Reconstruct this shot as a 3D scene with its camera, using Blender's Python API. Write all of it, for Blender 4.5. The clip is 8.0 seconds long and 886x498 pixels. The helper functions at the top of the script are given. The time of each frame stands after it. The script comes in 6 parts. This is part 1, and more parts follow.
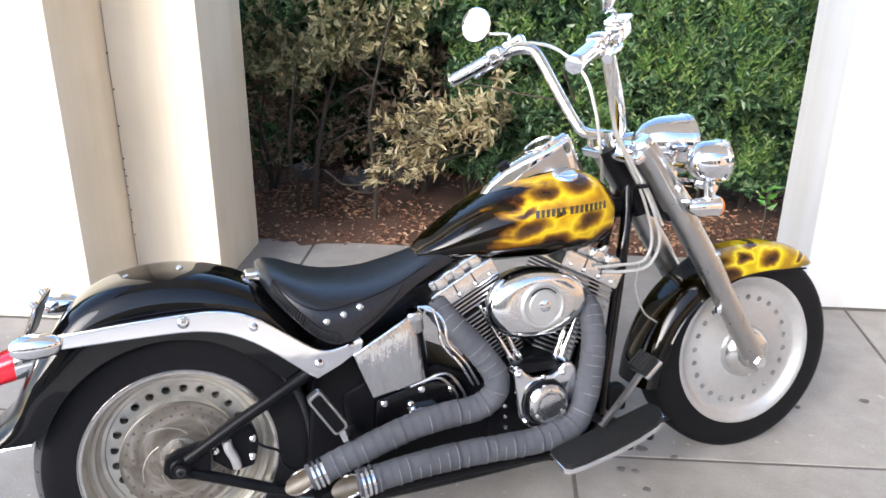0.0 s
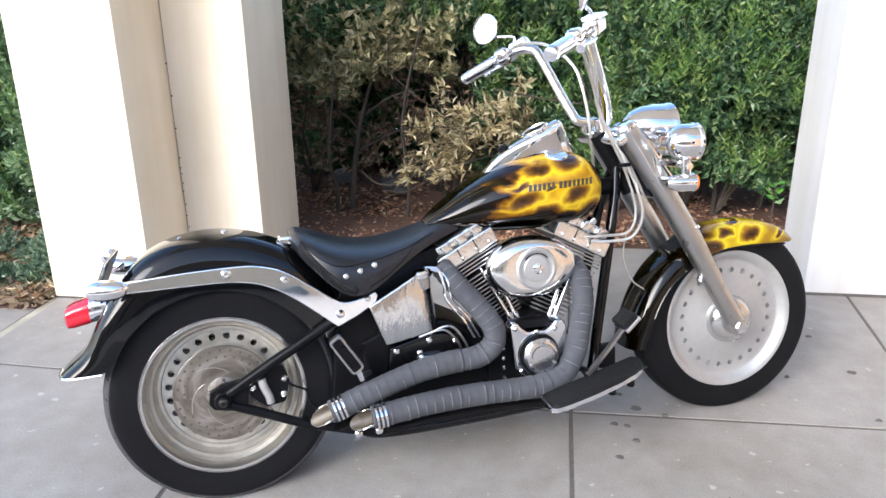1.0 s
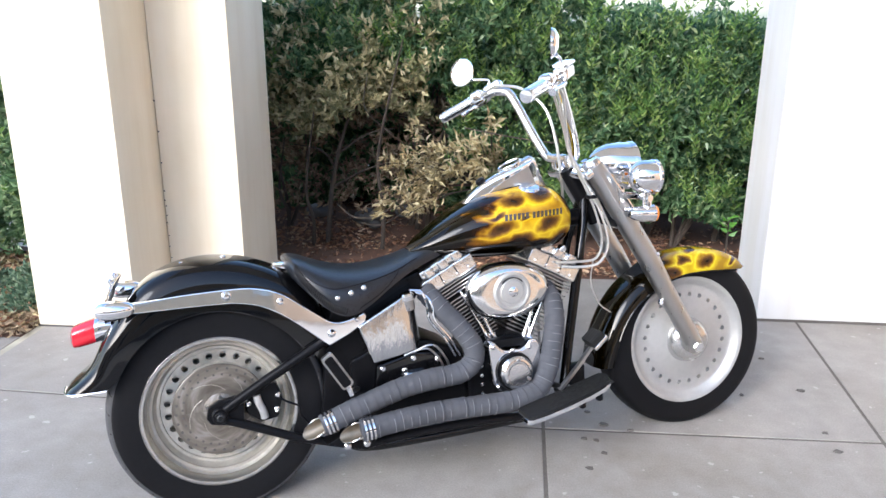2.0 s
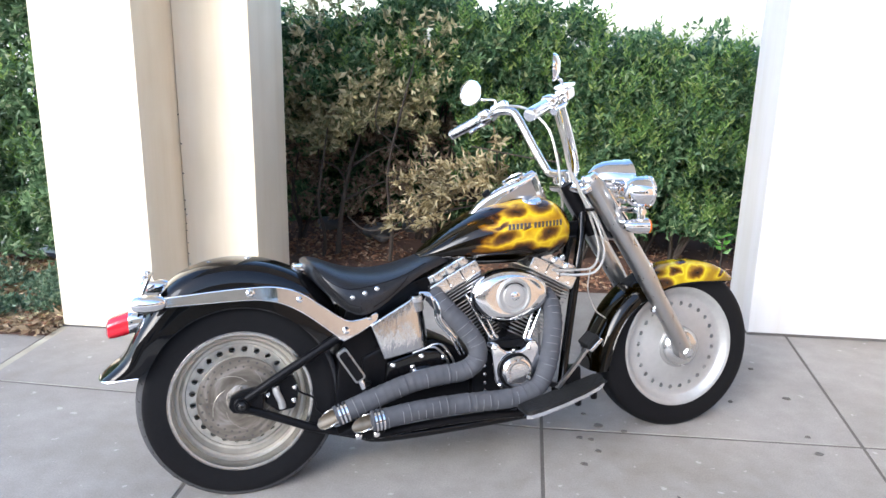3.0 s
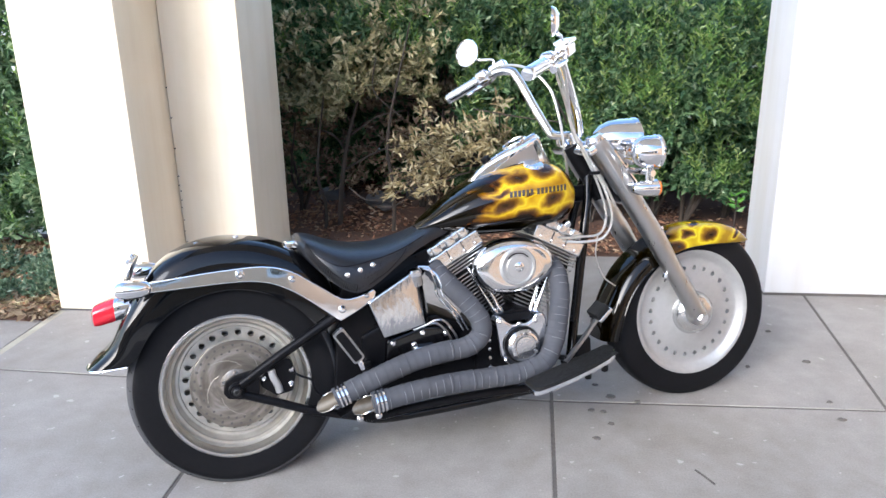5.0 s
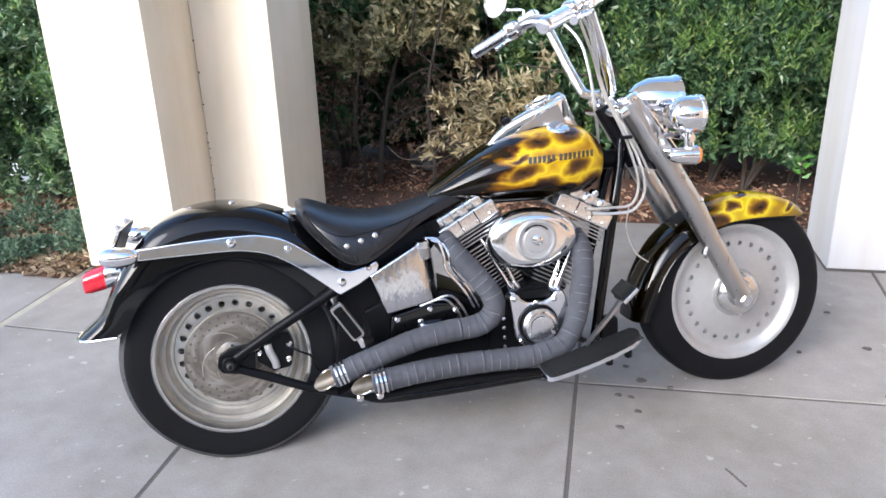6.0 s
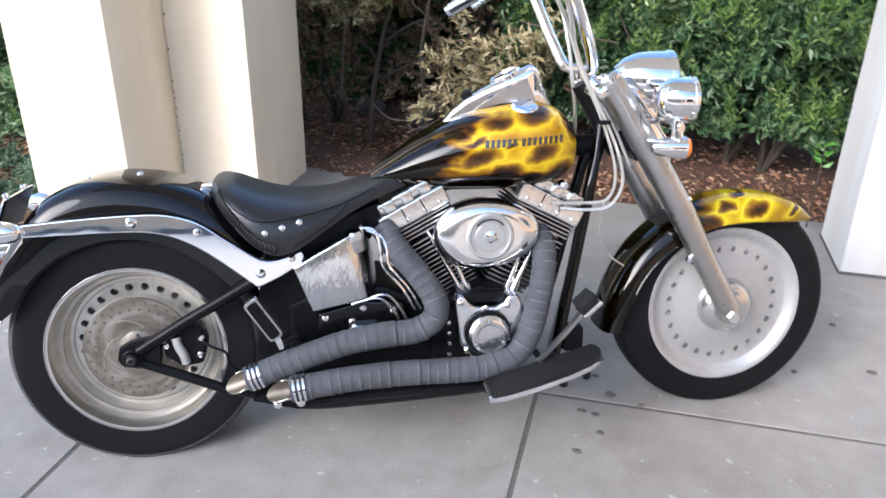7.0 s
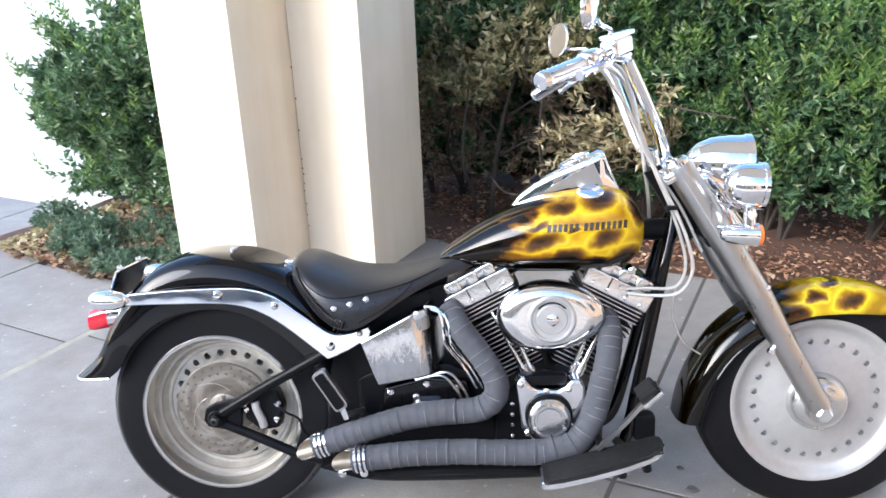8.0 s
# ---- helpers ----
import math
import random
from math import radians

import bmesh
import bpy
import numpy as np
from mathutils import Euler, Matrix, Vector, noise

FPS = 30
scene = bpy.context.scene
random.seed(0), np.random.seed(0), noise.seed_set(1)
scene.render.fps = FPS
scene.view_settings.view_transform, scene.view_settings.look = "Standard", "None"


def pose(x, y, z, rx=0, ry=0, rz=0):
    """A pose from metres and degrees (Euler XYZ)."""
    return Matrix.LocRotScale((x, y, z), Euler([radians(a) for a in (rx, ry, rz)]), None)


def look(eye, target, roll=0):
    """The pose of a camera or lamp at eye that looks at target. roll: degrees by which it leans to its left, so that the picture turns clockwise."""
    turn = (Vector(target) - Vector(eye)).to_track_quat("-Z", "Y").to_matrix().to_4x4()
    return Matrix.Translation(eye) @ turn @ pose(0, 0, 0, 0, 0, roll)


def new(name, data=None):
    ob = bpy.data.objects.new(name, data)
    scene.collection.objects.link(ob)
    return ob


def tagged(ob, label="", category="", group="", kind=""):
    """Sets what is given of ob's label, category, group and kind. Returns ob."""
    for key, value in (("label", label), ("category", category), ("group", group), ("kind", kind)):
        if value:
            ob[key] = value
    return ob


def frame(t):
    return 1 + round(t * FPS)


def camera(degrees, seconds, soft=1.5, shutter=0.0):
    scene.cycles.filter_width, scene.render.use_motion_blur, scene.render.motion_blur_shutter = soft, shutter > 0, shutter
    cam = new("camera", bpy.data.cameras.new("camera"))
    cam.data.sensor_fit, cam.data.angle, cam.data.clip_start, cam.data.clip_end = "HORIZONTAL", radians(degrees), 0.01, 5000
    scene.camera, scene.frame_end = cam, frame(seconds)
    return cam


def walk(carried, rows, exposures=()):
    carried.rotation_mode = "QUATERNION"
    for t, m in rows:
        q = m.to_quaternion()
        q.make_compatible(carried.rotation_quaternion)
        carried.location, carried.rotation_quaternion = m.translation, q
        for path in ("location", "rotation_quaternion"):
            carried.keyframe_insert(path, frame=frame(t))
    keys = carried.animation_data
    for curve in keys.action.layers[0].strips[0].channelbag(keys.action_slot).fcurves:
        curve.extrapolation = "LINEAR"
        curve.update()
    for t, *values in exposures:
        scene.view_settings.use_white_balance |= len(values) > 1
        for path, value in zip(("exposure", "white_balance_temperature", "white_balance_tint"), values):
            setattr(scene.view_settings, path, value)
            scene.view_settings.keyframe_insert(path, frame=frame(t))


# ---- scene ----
cam = camera(60.0, 8.0, shutter=0.25)
PATH = [
    (0, (0.111, -0.198, 1.474), (-0.02, 1.662, 0.751), 0.6),
    (0.5, (0.223, -0.409, 1.455), (0.086, 1.461, 0.759), 1.8),
    (1, (0.266, -0.521, 1.442), (0.006, 1.344, 0.77), -0.7),
    (1.5, (0.228, -0.609, 1.453), (0.037, 1.28, 0.826), -0.6),
    (3, (0.232, -0.913, 1.472), (0.053, 1.008, 0.944), 1.2),
    (3.5, (0.314, -0.949, 1.471), (0.039, 0.954, 0.92), 1.0),
    (4, (0.317, -0.923, 1.463), (0.086, 0.974, 0.872), -0.1),
    (4.5, (0.239, -0.856, 1.463), (0.084, 1.042, 0.854), -1.3),
    (6, (0.412, -0.549, 1.438), (0.032, 1.276, 0.713), -1.7),
    (6.5, (0.515, -0.369, 1.429), (0.18, 1.409, 0.577), -5.1),
    (7, (0.565, -0.174, 1.431), (0.132, 1.586, 0.585), 0.9),
    (7.5, (0.68, -0.103, 1.471), (0.025, 1.64, 0.742), 0.8),
    (8, (0.813, -0.119, 1.489), (-0.028, 1.561, 0.802), -2.3),
]
walk(cam, [(t, look(eye, target, roll)) for t, eye, target, roll in PATH], [(0.0, 1.83, 5880.0, 10.5), (3.0, 1.79, 5650.0, 10.0), (4.5, 1.76, 5650.0, 10.0), (6.5, 1.73, 5700.0, 11.5), (8.0, 1.94, 5640.0, 10.0)])

# ---- light ----
SUN_UP, SUN_ROUND = 27.0, 212.0
world = bpy.data.worlds.new("sky")
scene.world = world
world.use_nodes = True
wn = world.node_tree
sky = wn.nodes.new("ShaderNodeTexSky")
sky.sky_type, sky.sun_disc = "NISHITA", False
sky.sun_elevation, sky.sun_rotation = radians(SUN_UP), radians(SUN_ROUND)
sky.dust_density, sky.ozone_density = 2.0, 0.4
wn.nodes["Background"].inputs["Strength"].default_value = 0.15
wn.links.new(sky.outputs["Color"], wn.nodes["Background"].inputs["Color"])
sun = new("sun", bpy.data.lights.new("sun", "SUN"))
sun.data.energy, sun.data.angle, sun.data.color = 0.95, radians(40.0), (1.0, 0.98, 0.95)
toward = Vector((math.sin(radians(SUN_ROUND)) * math.cos(radians(SUN_UP)), math.cos(radians(SUN_ROUND)) * math.cos(radians(SUN_UP)), math.sin(radians(SUN_UP))))
sun.matrix_world = look(toward * 30, (0, 0, 0))

# ---- materials ----


def tree(name):
    m = bpy.data.materials.new(name)
    m.use_nodes = True
    n = m.node_tree
    return m, n, n.nodes["Principled BSDF"], n.links


def tex_noise(n, links, scale, detail=4.0, rough=0.55, stretch=(1, 1, 1), warp=0.0):
    co = n.nodes.new("ShaderNodeTexCoord")
    mp = n.nodes.new("ShaderNodeMapping")
    mp.inputs["Scale"].default_value = stretch
    links.new(co.outputs["Object"], mp.inputs["Vector"])
    t = n.nodes.new("ShaderNodeTexNoise")
    t.inputs["Scale"].default_value, t.inputs["Detail"].default_value, t.inputs["Roughness"].default_value = scale, detail, rough
    t.inputs["Distortion"].default_value = warp
    links.new(mp.outputs["Vector"], t.inputs["Vector"])
    return t.outputs["Fac"]


def ramp(n, links, fac, stops):
    r = n.nodes.new("ShaderNodeValToRGB")
    while len(r.color_ramp.elements) < len(stops):
        r.color_ramp.elements.new(0.5)
    for e, (p, c) in zip(r.color_ramp.elements, stops):
        e.position, e.color = p, (*c, 1)
    links.new(fac, r.inputs["Fac"])
    return r.outputs["Color"]


def blend(n, links, fac, a, b, how="MIX"):
    m = n.nodes.new("ShaderNodeMix")
    m.data_type, m.blend_type = "RGBA", how
    for v, k in ((fac, "Factor"), (a, "A"), (b, "B")):
        s = [i for i in m.inputs if i.name == k and (i.type == ("VALUE" if k == "Factor" else "RGBA"))][0]
        if isinstance(v, (int, float)):
            s.default_value = v
        elif isinstance(v, tuple):
            s.default_value = (*v, 1)
        else:
            links.new(v, s)
    return [o for o in m.outputs if o.type == "RGBA"][0]


def sums(n, links, how, a, b=0.0, clamp=False, soft=0.5):
    m = n.nodes.new("ShaderNodeMath")
    m.operation, m.use_clamp = how, clamp
    m.inputs[2].default_value = soft
    for i, v in enumerate((a, b)):
        if isinstance(v, (int, float)):
            m.inputs[i].default_value = v
        else:
            links.new(v, m.inputs[i])
    return m.outputs[0]


def bump(n, links, p, height, strength, dist=0.002):
    b = n.nodes.new("ShaderNodeBump")
    b.inputs["Strength"].default_value, b.inputs["Distance"].default_value = strength, dist
    links.new(height, b.inputs["Height"])
    links.new(b.outputs["Normal"], p.inputs["Normal"])


def plain(name, base, rough=0.5, metal=0.0, vary=0.2, scale=30.0, grain=0.0, coat=0.0, rvary=0.15, stretch=(1, 1, 1), big=3.0, spec=0.5, wave=0.0):
    """A surface of one base colour that wanders at two scales, with uneven gloss and fine relief."""
    m, n, p, links = tree(name)
    fine, wide = tex_noise(n, links, scale, stretch=stretch), tex_noise(n, links, big)
    lo, hi = tuple(c * (1 - vary) for c in base), tuple(min(1, c * (1 + vary)) for c in base)
    c1 = ramp(n, links, fine, [(0.3, lo), (0.7, hi)])
    c2 = ramp(n, links, wide, [(0.3, lo), (0.7, hi)])
    links.new(blend(n, links, 0.5, c1, c2), p.inputs["Base Color"])
    r = ramp(n, links, fine, [(0.3, (max(0.02, rough - rvary * rough),) * 3), (0.7, (min(1, rough + rvary * rough),) * 3)])
    links.new(r, p.inputs["Roughness"])
    p.inputs["Metallic"].default_value = metal
    p.inputs["Coat Weight"].default_value = coat
    p.inputs["Coat Roughness"].default_value = 0.04
    p.inputs["Specular IOR Level"].default_value = spec
    if grain:
        bump(n, links, p, fine, grain)
    elif wave:
        bump(n, links, p, tex_noise(n, links, 5.5, 2, 0.4), wave, 0.02)
    return m


def concrete_material():
    m, n, p, links = tree("concrete")
    fine, mid, wide = tex_noise(n, links, 160, 3), tex_noise(n, links, 9, 6, 0.62), tex_noise(n, links, 1.1, 4, 0.6, warp=0.6)
    a = ramp(n, links, mid, [(0.25, (0.265, 0.252, 0.238)), (0.55, (0.335, 0.322, 0.309)), (0.8, (0.39, 0.377, 0.36))])
    b = ramp(n, links, wide, [(0.3, (0.72, 0.69, 0.65)), (0.65, (1.0, 0.99, 0.98))])
    c = blend(n, links, 1.0, a, b, "MULTIPLY")
    g = ramp(n, links, fine, [(0.3, (0.86, 0.86, 0.85)), (0.7, (1.08, 1.08, 1.08))])
    c = blend(n, links, 1.0, c, g, "MULTIPLY")
    spots = tex_noise(n, links, 26, 2, 0.4)
    pale = ramp(n, links, spots, [(0.70, (0, 0, 0)), (0.74, (1, 1, 1))])
    c = blend(n, links, sums(n, links, "MULTIPLY", pale, 0.35), c, (0.62, 0.6, 0.57))
    oi = n.nodes.new("ShaderNodeObjectInfo")
    each = ramp(n, links, oi.outputs["Random"], [(0.0, (0.985, 0.985, 0.98)), (1.0, (1.015, 1.01, 1.01))])
    c = blend(n, links, 1.0, c, each, "MULTIPLY")
    links.new(c, p.inputs["Base Color"])
    links.new(ramp(n, links, mid, [(0.3, (0.62,) * 3), (0.7, (0.85,) * 3)]), p.inputs["Roughness"])
    bump(n, links, p, sums(n, links, "ADD", fine, mid), 0.25, 0.002)
    return m


def stucco_material(name, tint):
    m, n, p, links = tree(name)
    fine, wide = tex_noise(n, links, 220, 3), tex_noise(n, links, 2.2, 5, 0.6)
    streak = tex_noise(n, links, 7, 4, 0.6, stretch=(1, 1, 0.08))
    a = ramp(n, links, wide, [(0.3, tint[0]), (0.7, tint[1])])
    b = ramp(n, links, streak, [(0.35, (0.93, 0.91, 0.87)), (0.6, (1, 1, 1))])
    links.new(blend(n, links, 1.0, a, b, "MULTIPLY"), p.inputs["Base Color"])
    p.inputs["Roughness"].default_value = 0.75
    bump(n, links, p, fine, 0.35, 0.0015)
    return m


def flame_material(name, ovals, front, low, gold, slant=0.0):
    """Airbrushed flames on black lacquer: gold licks round dark ovals. ovals: centre and half sizes in (u, w); front, low: where the gold comes in."""
    m, n, p, links = tree(name)
    co = n.nodes.new("ShaderNodeTexCoord")
    wob = n.nodes.new("ShaderNodeTexNoise")
    wob.inputs["Scale"].default_value, wob.inputs["Detail"].default_value = 16.0, 3.5
    links.new(co.outputs["Object"], wob.inputs["Vector"])
    off = n.nodes.new("ShaderNodeVectorMath")
    off.operation = "MULTIPLY_ADD"
    off.inputs[1].default_value = (0.060, 0.0, 0.040)
    links.new(wob.outputs["Color"], off.inputs[0])
    links.new(co.outputs["Object"], off.inputs[2])
    near = None
    for u, w, a, b in ovals:
        s = n.nodes.new("ShaderNodeVectorMath")
        s.operation = "SUBTRACT"
        links.new(off.outputs[0], s.inputs[0])
        s.inputs[1].default_value = (u + 0.030, 0, w + 0.020)
        mp = n.nodes.new("ShaderNodeMapping")
        mp.vector_type = "TEXTURE"
        mp.inputs["Scale"].default_value, mp.inputs["Rotation"].default_value = (a, 1e3, b), (0, radians(-14), 0)
        links.new(s.outputs[0], mp.inputs["Vector"])
        l = n.nodes.new("ShaderNodeVectorMath")
        l.operation = "LENGTH"
        links.new(mp.outputs[0], l.inputs[0])
        near = l.outputs["Value"] if near is None else sums(n, links, "SMOOTH_MIN", near, l.outputs["Value"], soft=0.35)
    sep = n.nodes.new("ShaderNodeSeparateXYZ")
    links.new(off.outputs[0], sep.inputs[0])
    along = sums(n, links, "SUBTRACT", sep.outputs["X"], sums(n, links, "MULTIPLY", sums(n, links, "SUBTRACT", sep.outputs["Z"], low[1]), slant))
    streak = tex_noise(n, links, 14, 2, 0.5, stretch=(0.35, 0.6, 1.8))
    edges = []
    for axis, (a, b) in (("X", front), ("Z", low)):
        r = n.nodes.new("ShaderNodeMapRange")
        r.clamp = False
        links.new(along if axis == "X" else sep.outputs[axis], r.inputs["Value"])
        r.inputs["From Min"].default_value, r.inputs["From Max"].default_value = a, b
        edges.append(sums(n, links, "ADD", r.outputs[0], sums(n, links, "MULTIPLY", sums(n, links, "SUBTRACT", streak, 0.5), 2.6 if axis == "X" else 1.3)))
    inside = sums(n, links, "SMOOTH_MIN", edges[0], edges[1], soft=0.3)
    fade = ramp(n, links, inside, [(0.05, (0.006, 0.006, 0.007)), (0.25, (0.03, 0.02, 0.016)), (0.48, (0.45, 0.32, 0.25)), (0.72, (1, 1, 1))])
    g = gold
    col = ramp(n, links, sums(n, links, "MULTIPLY", near, 0.5), [(0.05, (0.020, 0.010, 0.004)), (0.26, (0.060, 0.024, 0.005)), (0.38, (0.16, 0.075, 0.006)), (0.48, (0.34, 0.20, 0.006)), (0.55, g), (0.60, (min(1, g[0] * 1.18), g[1] * 1.30, g[2] * 3)), (0.66, g), (0.80, (g[0] * 0.80, g[1] * 0.70, g[2])), (1.0, (g[0] * 0.55, g[1] * 0.42, g[2]))])
    links.new(blend(n, links, 1.0, col, fade, "MULTIPLY"), p.inputs["Base Color"])
    p.inputs["Roughness"].default_value, p.inputs["Specular IOR Level"].default_value = 0.4, 0.0
    p.inputs["Coat Weight"].default_value, p.inputs["Coat Roughness"].default_value = 0.8, 0.025
    return m


def swirl_material():
    """Machined disc: fine rings and curved scuffs round the rear axle."""
    m, n, p, links = tree("swirled_disc_metal")
    co, sep = n.nodes.new("ShaderNodeTexCoord"), n.nodes.new("ShaderNodeSeparateXYZ")
    links.new(co.outputs["Object"], sep.inputs[0])
    z = sums(n, links, "SUBTRACT", sep.outputs["Z"], 0.307)
    r = sums(n, links, "SQRT", sums(n, links, "ADD", sums(n, links, "MULTIPLY", sep.outputs["X"], sep.outputs["X"]), sums(n, links, "MULTIPLY", z, z)))
    a = sums(n, links, "ARCTAN2", z, sep.outputs["X"])
    v = n.nodes.new("ShaderNodeCombineXYZ")
    links.new(sums(n, links, "MULTIPLY", r, 34.0), v.inputs[0])
    links.new(sums(n, links, "ADD", sums(n, links, "MULTIPLY", a, 1.1), sums(n, links, "MULTIPLY", r, 22.0)), v.inputs[1])
    t = n.nodes.new("ShaderNodeTexNoise")
    t.inputs["Scale"].default_value, t.inputs["Detail"].default_value = 1.0, 3.0
    links.new(v.outputs[0], t.inputs["Vector"])
    links.new(ramp(n, links, t.outputs["Fac"], [(0.30, (0.12, 0.104, 0.084)), (0.52, (0.225, 0.20, 0.168)), (0.72, (0.42, 0.39, 0.35))]), p.inputs["Base Color"])
    links.new(ramp(n, links, t.outputs["Fac"], [(0.35, (0.55,) * 3), (0.7, (0.32,) * 3)]), p.inputs["Roughness"])
    p.inputs["Metallic"].default_value = 0.75
    return m


def leaf_material(name, stops, rough=0.27, through_light=0.35):
    m, n, p, links = tree(name)
    g = n.nodes.new("ShaderNodeNewGeometry")
    c = ramp(n, links, g.outputs["Random Per Island"], stops)
    w = tex_noise(n, links, 2.5, 3)
    c = blend(n, links, 1.0, c, ramp(n, links, w, [(0.3, (0.7, 0.72, 0.68)), (0.7, (1.12, 1.1, 1.0))]), "MULTIPLY")
    links.new(c, p.inputs["Base Color"])
    p.inputs["Roughness"].default_value = rough
    t = n.nodes.new("ShaderNodeBsdfTranslucent")
    links.new(c, t.inputs["Color"])
    mix = n.nodes.new("ShaderNodeMixShader")
    mix.inputs["Fac"].default_value = through_light
    links.new(p.outputs[0], mix.inputs[1])
    links.new(t.outputs[0], mix.inputs[2])
    links.new(mix.outputs[0], n.nodes["Material Output"].inputs["Surface"])
    return m


CONCRETE = concrete_material()
JOINT = plain("joint_dirt", (0.11, 0.10, 0.09), 0.95, vary=0.35, scale=60)
EDGE = plain("ochre_edge", (0.37, 0.342, 0.275), 0.85, vary=0.25, scale=12)
STUCCO = stucco_material("cream_stucco", ((0.80, 0.705, 0.545), (0.86, 0.77, 0.62)))
WHITE = stucco_material("white_stucco", ((0.60, 0.60, 0.60), (0.64, 0.64, 0.64)))
CEILING = plain("ceiling_paint", (0.84, 0.81, 0.75), 0.8, vary=0.05)
SOIL = plain("soil", (0.11, 0.06, 0.04), 0.95, vary=0.4, scale=40, grain=0.6)
TANWALL = plain("tan_wall", (0.58, 0.40, 0.26), 0.85, vary=0.15, scale=12)
ASPHALT = plain("asphalt", (0.055, 0.055, 0.057), 0.9, vary=0.2, scale=120, grain=0.4)
WINDOW = plain("dark_window_glass", (0.02, 0.022, 0.025), 0.06, vary=0.2, spec=0.6)
OUTER = plain("outer_paving", (0.76, 0.68, 0.56), 0.85, vary=0.1, scale=40, grain=0.2)
DUSTY = plain("dusty_chrome", (0.80, 0.80, 0.795), 0.12, 1.0, 0.08, 140, 0.12, rvary=0.6)
CHROME = plain("chrome", (0.86, 0.86, 0.87), 0.05, 1.0, 0.04, 18, rvary=0.5, wave=0.10)
STEEL = plain("satin_steel", (0.47, 0.468, 0.46), 0.32, 1.0, 0.08, 60, rvary=0.2, stretch=(1, 1, 0.15))
CAST = plain("cast_aluminium", (0.45, 0.45, 0.44), 0.46, 0.55, 0.12, 45, 0.12)
CAST2 = plain("polished_cast_metal", (0.72, 0.72, 0.71), 0.17, 0.95, 0.10, 90, 0.25)
# Streaky reflections of the oil tank, worked into its colour and relief.
REFLECT_STREAKS = plain("chrome_reflection_streaks", (0.60, 0.61, 0.62), 0.09, 1.0, 0.20, 46, 1.0, stretch=(1.6, 1.6, 0.30))
WORN = plain("worn_rim_metal", (0.60, 0.575, 0.51), 0.40, 0.7, 0.28, 28, 0.05)
SWIRL = swirl_material()
LIP = plain("polished_rim_edge", (0.66, 0.64, 0.60), 0.24, 0.92, 0.12, 24)
HUB = plain("polished_hub_metal", (0.66, 0.66, 0.65), 0.24, 0.95, 0.06, 30)
WORN2 = plain("worn_rim_step", (0.46, 0.43, 0.37), 0.42, 0.6, 0.2, 28)
GROOVE = plain("tread_groove", (0.002, 0.002, 0.002), 0.9, vary=0.3, spec=0.05)
BLACK = plain("black_lacquer", (0.003, 0.003, 0.0035), 0.035, vary=0.2, wave=0.05, spec=0.36)
SATIN = plain("satin_black", (0.006, 0.006, 0.007), 0.32, vary=0.3, scale=50, spec=0.12)
# Near-black for painted shade inside wheels and cover grooves; also the gasket.
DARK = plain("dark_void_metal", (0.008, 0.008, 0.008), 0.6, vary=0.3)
FIN = plain("black_fin_metal", (0.03, 0.03, 0.03), 0.45, 0.4, 0.3, 50)
FINEDGE = plain("machined_fin_edge", (0.36, 0.36, 0.355), 0.35, 0.9, 0.1)
RUBBER = plain("tyre_rubber", (0.008, 0.008, 0.009), 0.55, vary=0.3, scale=90, grain=0.15, spec=0.12)
TREAD = plain("worn_tread_rubber", (0.060, 0.060, 0.062), 0.85, vary=0.35, scale=50, grain=0.2, spec=0.3)
PAD = plain("rubber_pad", (0.008, 0.008, 0.008), 0.6, vary=0.3, scale=80, grain=0.2, spec=0.25)
LEATHER = plain("black_leather", (0.011, 0.012, 0.015), 0.31, vary=0.3, scale=260, grain=0.35)
STITCH = plain("leather_lacing", (0.006, 0.006, 0.007), 0.5, vary=0.2, spec=0.2)
FRAY = plain("frayed_wrap_edge", (0.17, 0.175, 0.185), 0.9, vary=0.5, scale=120)
WRAP = plain("exhaust_wrap_cloth", (0.062, 0.065, 0.075), 0.85, vary=0.35, scale=320, grain=0.5, big=9)
TIP = plain("heat_stained_steel", (0.70, 0.685, 0.65), 0.18, 1.0, 0.15, 20)
SOOT = plain("exhaust_inside", (0.24, 0.205, 0.155), 0.42, 0.8, 0.4, 30)
RED = plain("red_lens", (0.62, 0.015, 0.03), 0.12, vary=0.1, coat=0.6)
AMBER = plain("amber_lens", (0.85, 0.22, 0.03), 0.15, vary=0.1, coat=0.6)
CABLE = plain("braided_cable", (0.62, 0.61, 0.58), 0.35, 0.8, 0.15, 300, 0.2)
MIRROR = plain("mirror_glass", (0.92, 0.92, 0.92), 0.02, 1.0, 0.01)
GLASS = plain("gauge_glass", (0.02, 0.02, 0.022), 0.05, vary=0.2, coat=1.0)
FLAME_TANK = flame_material("flame_paint_tank", [(0.968, 0.884, 0.046, 0.019), (1.066, 0.902, 0.050, 0.024), (1.160, 0.875, 0.022, 0.040), (1.080, 0.806, 0.048, 0.024), (0.905, 0.798, 0.055, 0.024), (0.985, 0.757, 0.046, 0.026), (1.125, 0.755, 0.046, 0.026), (0.880, 0.872, 0.050, 0.016), (0.900, 0.842, 0.034, 0.009), (1.05, 0.735, 0.03, 0.02), (0.995, 0.826, 0.026, 0.009), (0.82, 0.80, 0.06, 0.02)], (0.81, 0.91), (0.748, 0.806), (0.51, 0.34, 0.004), 0.6)
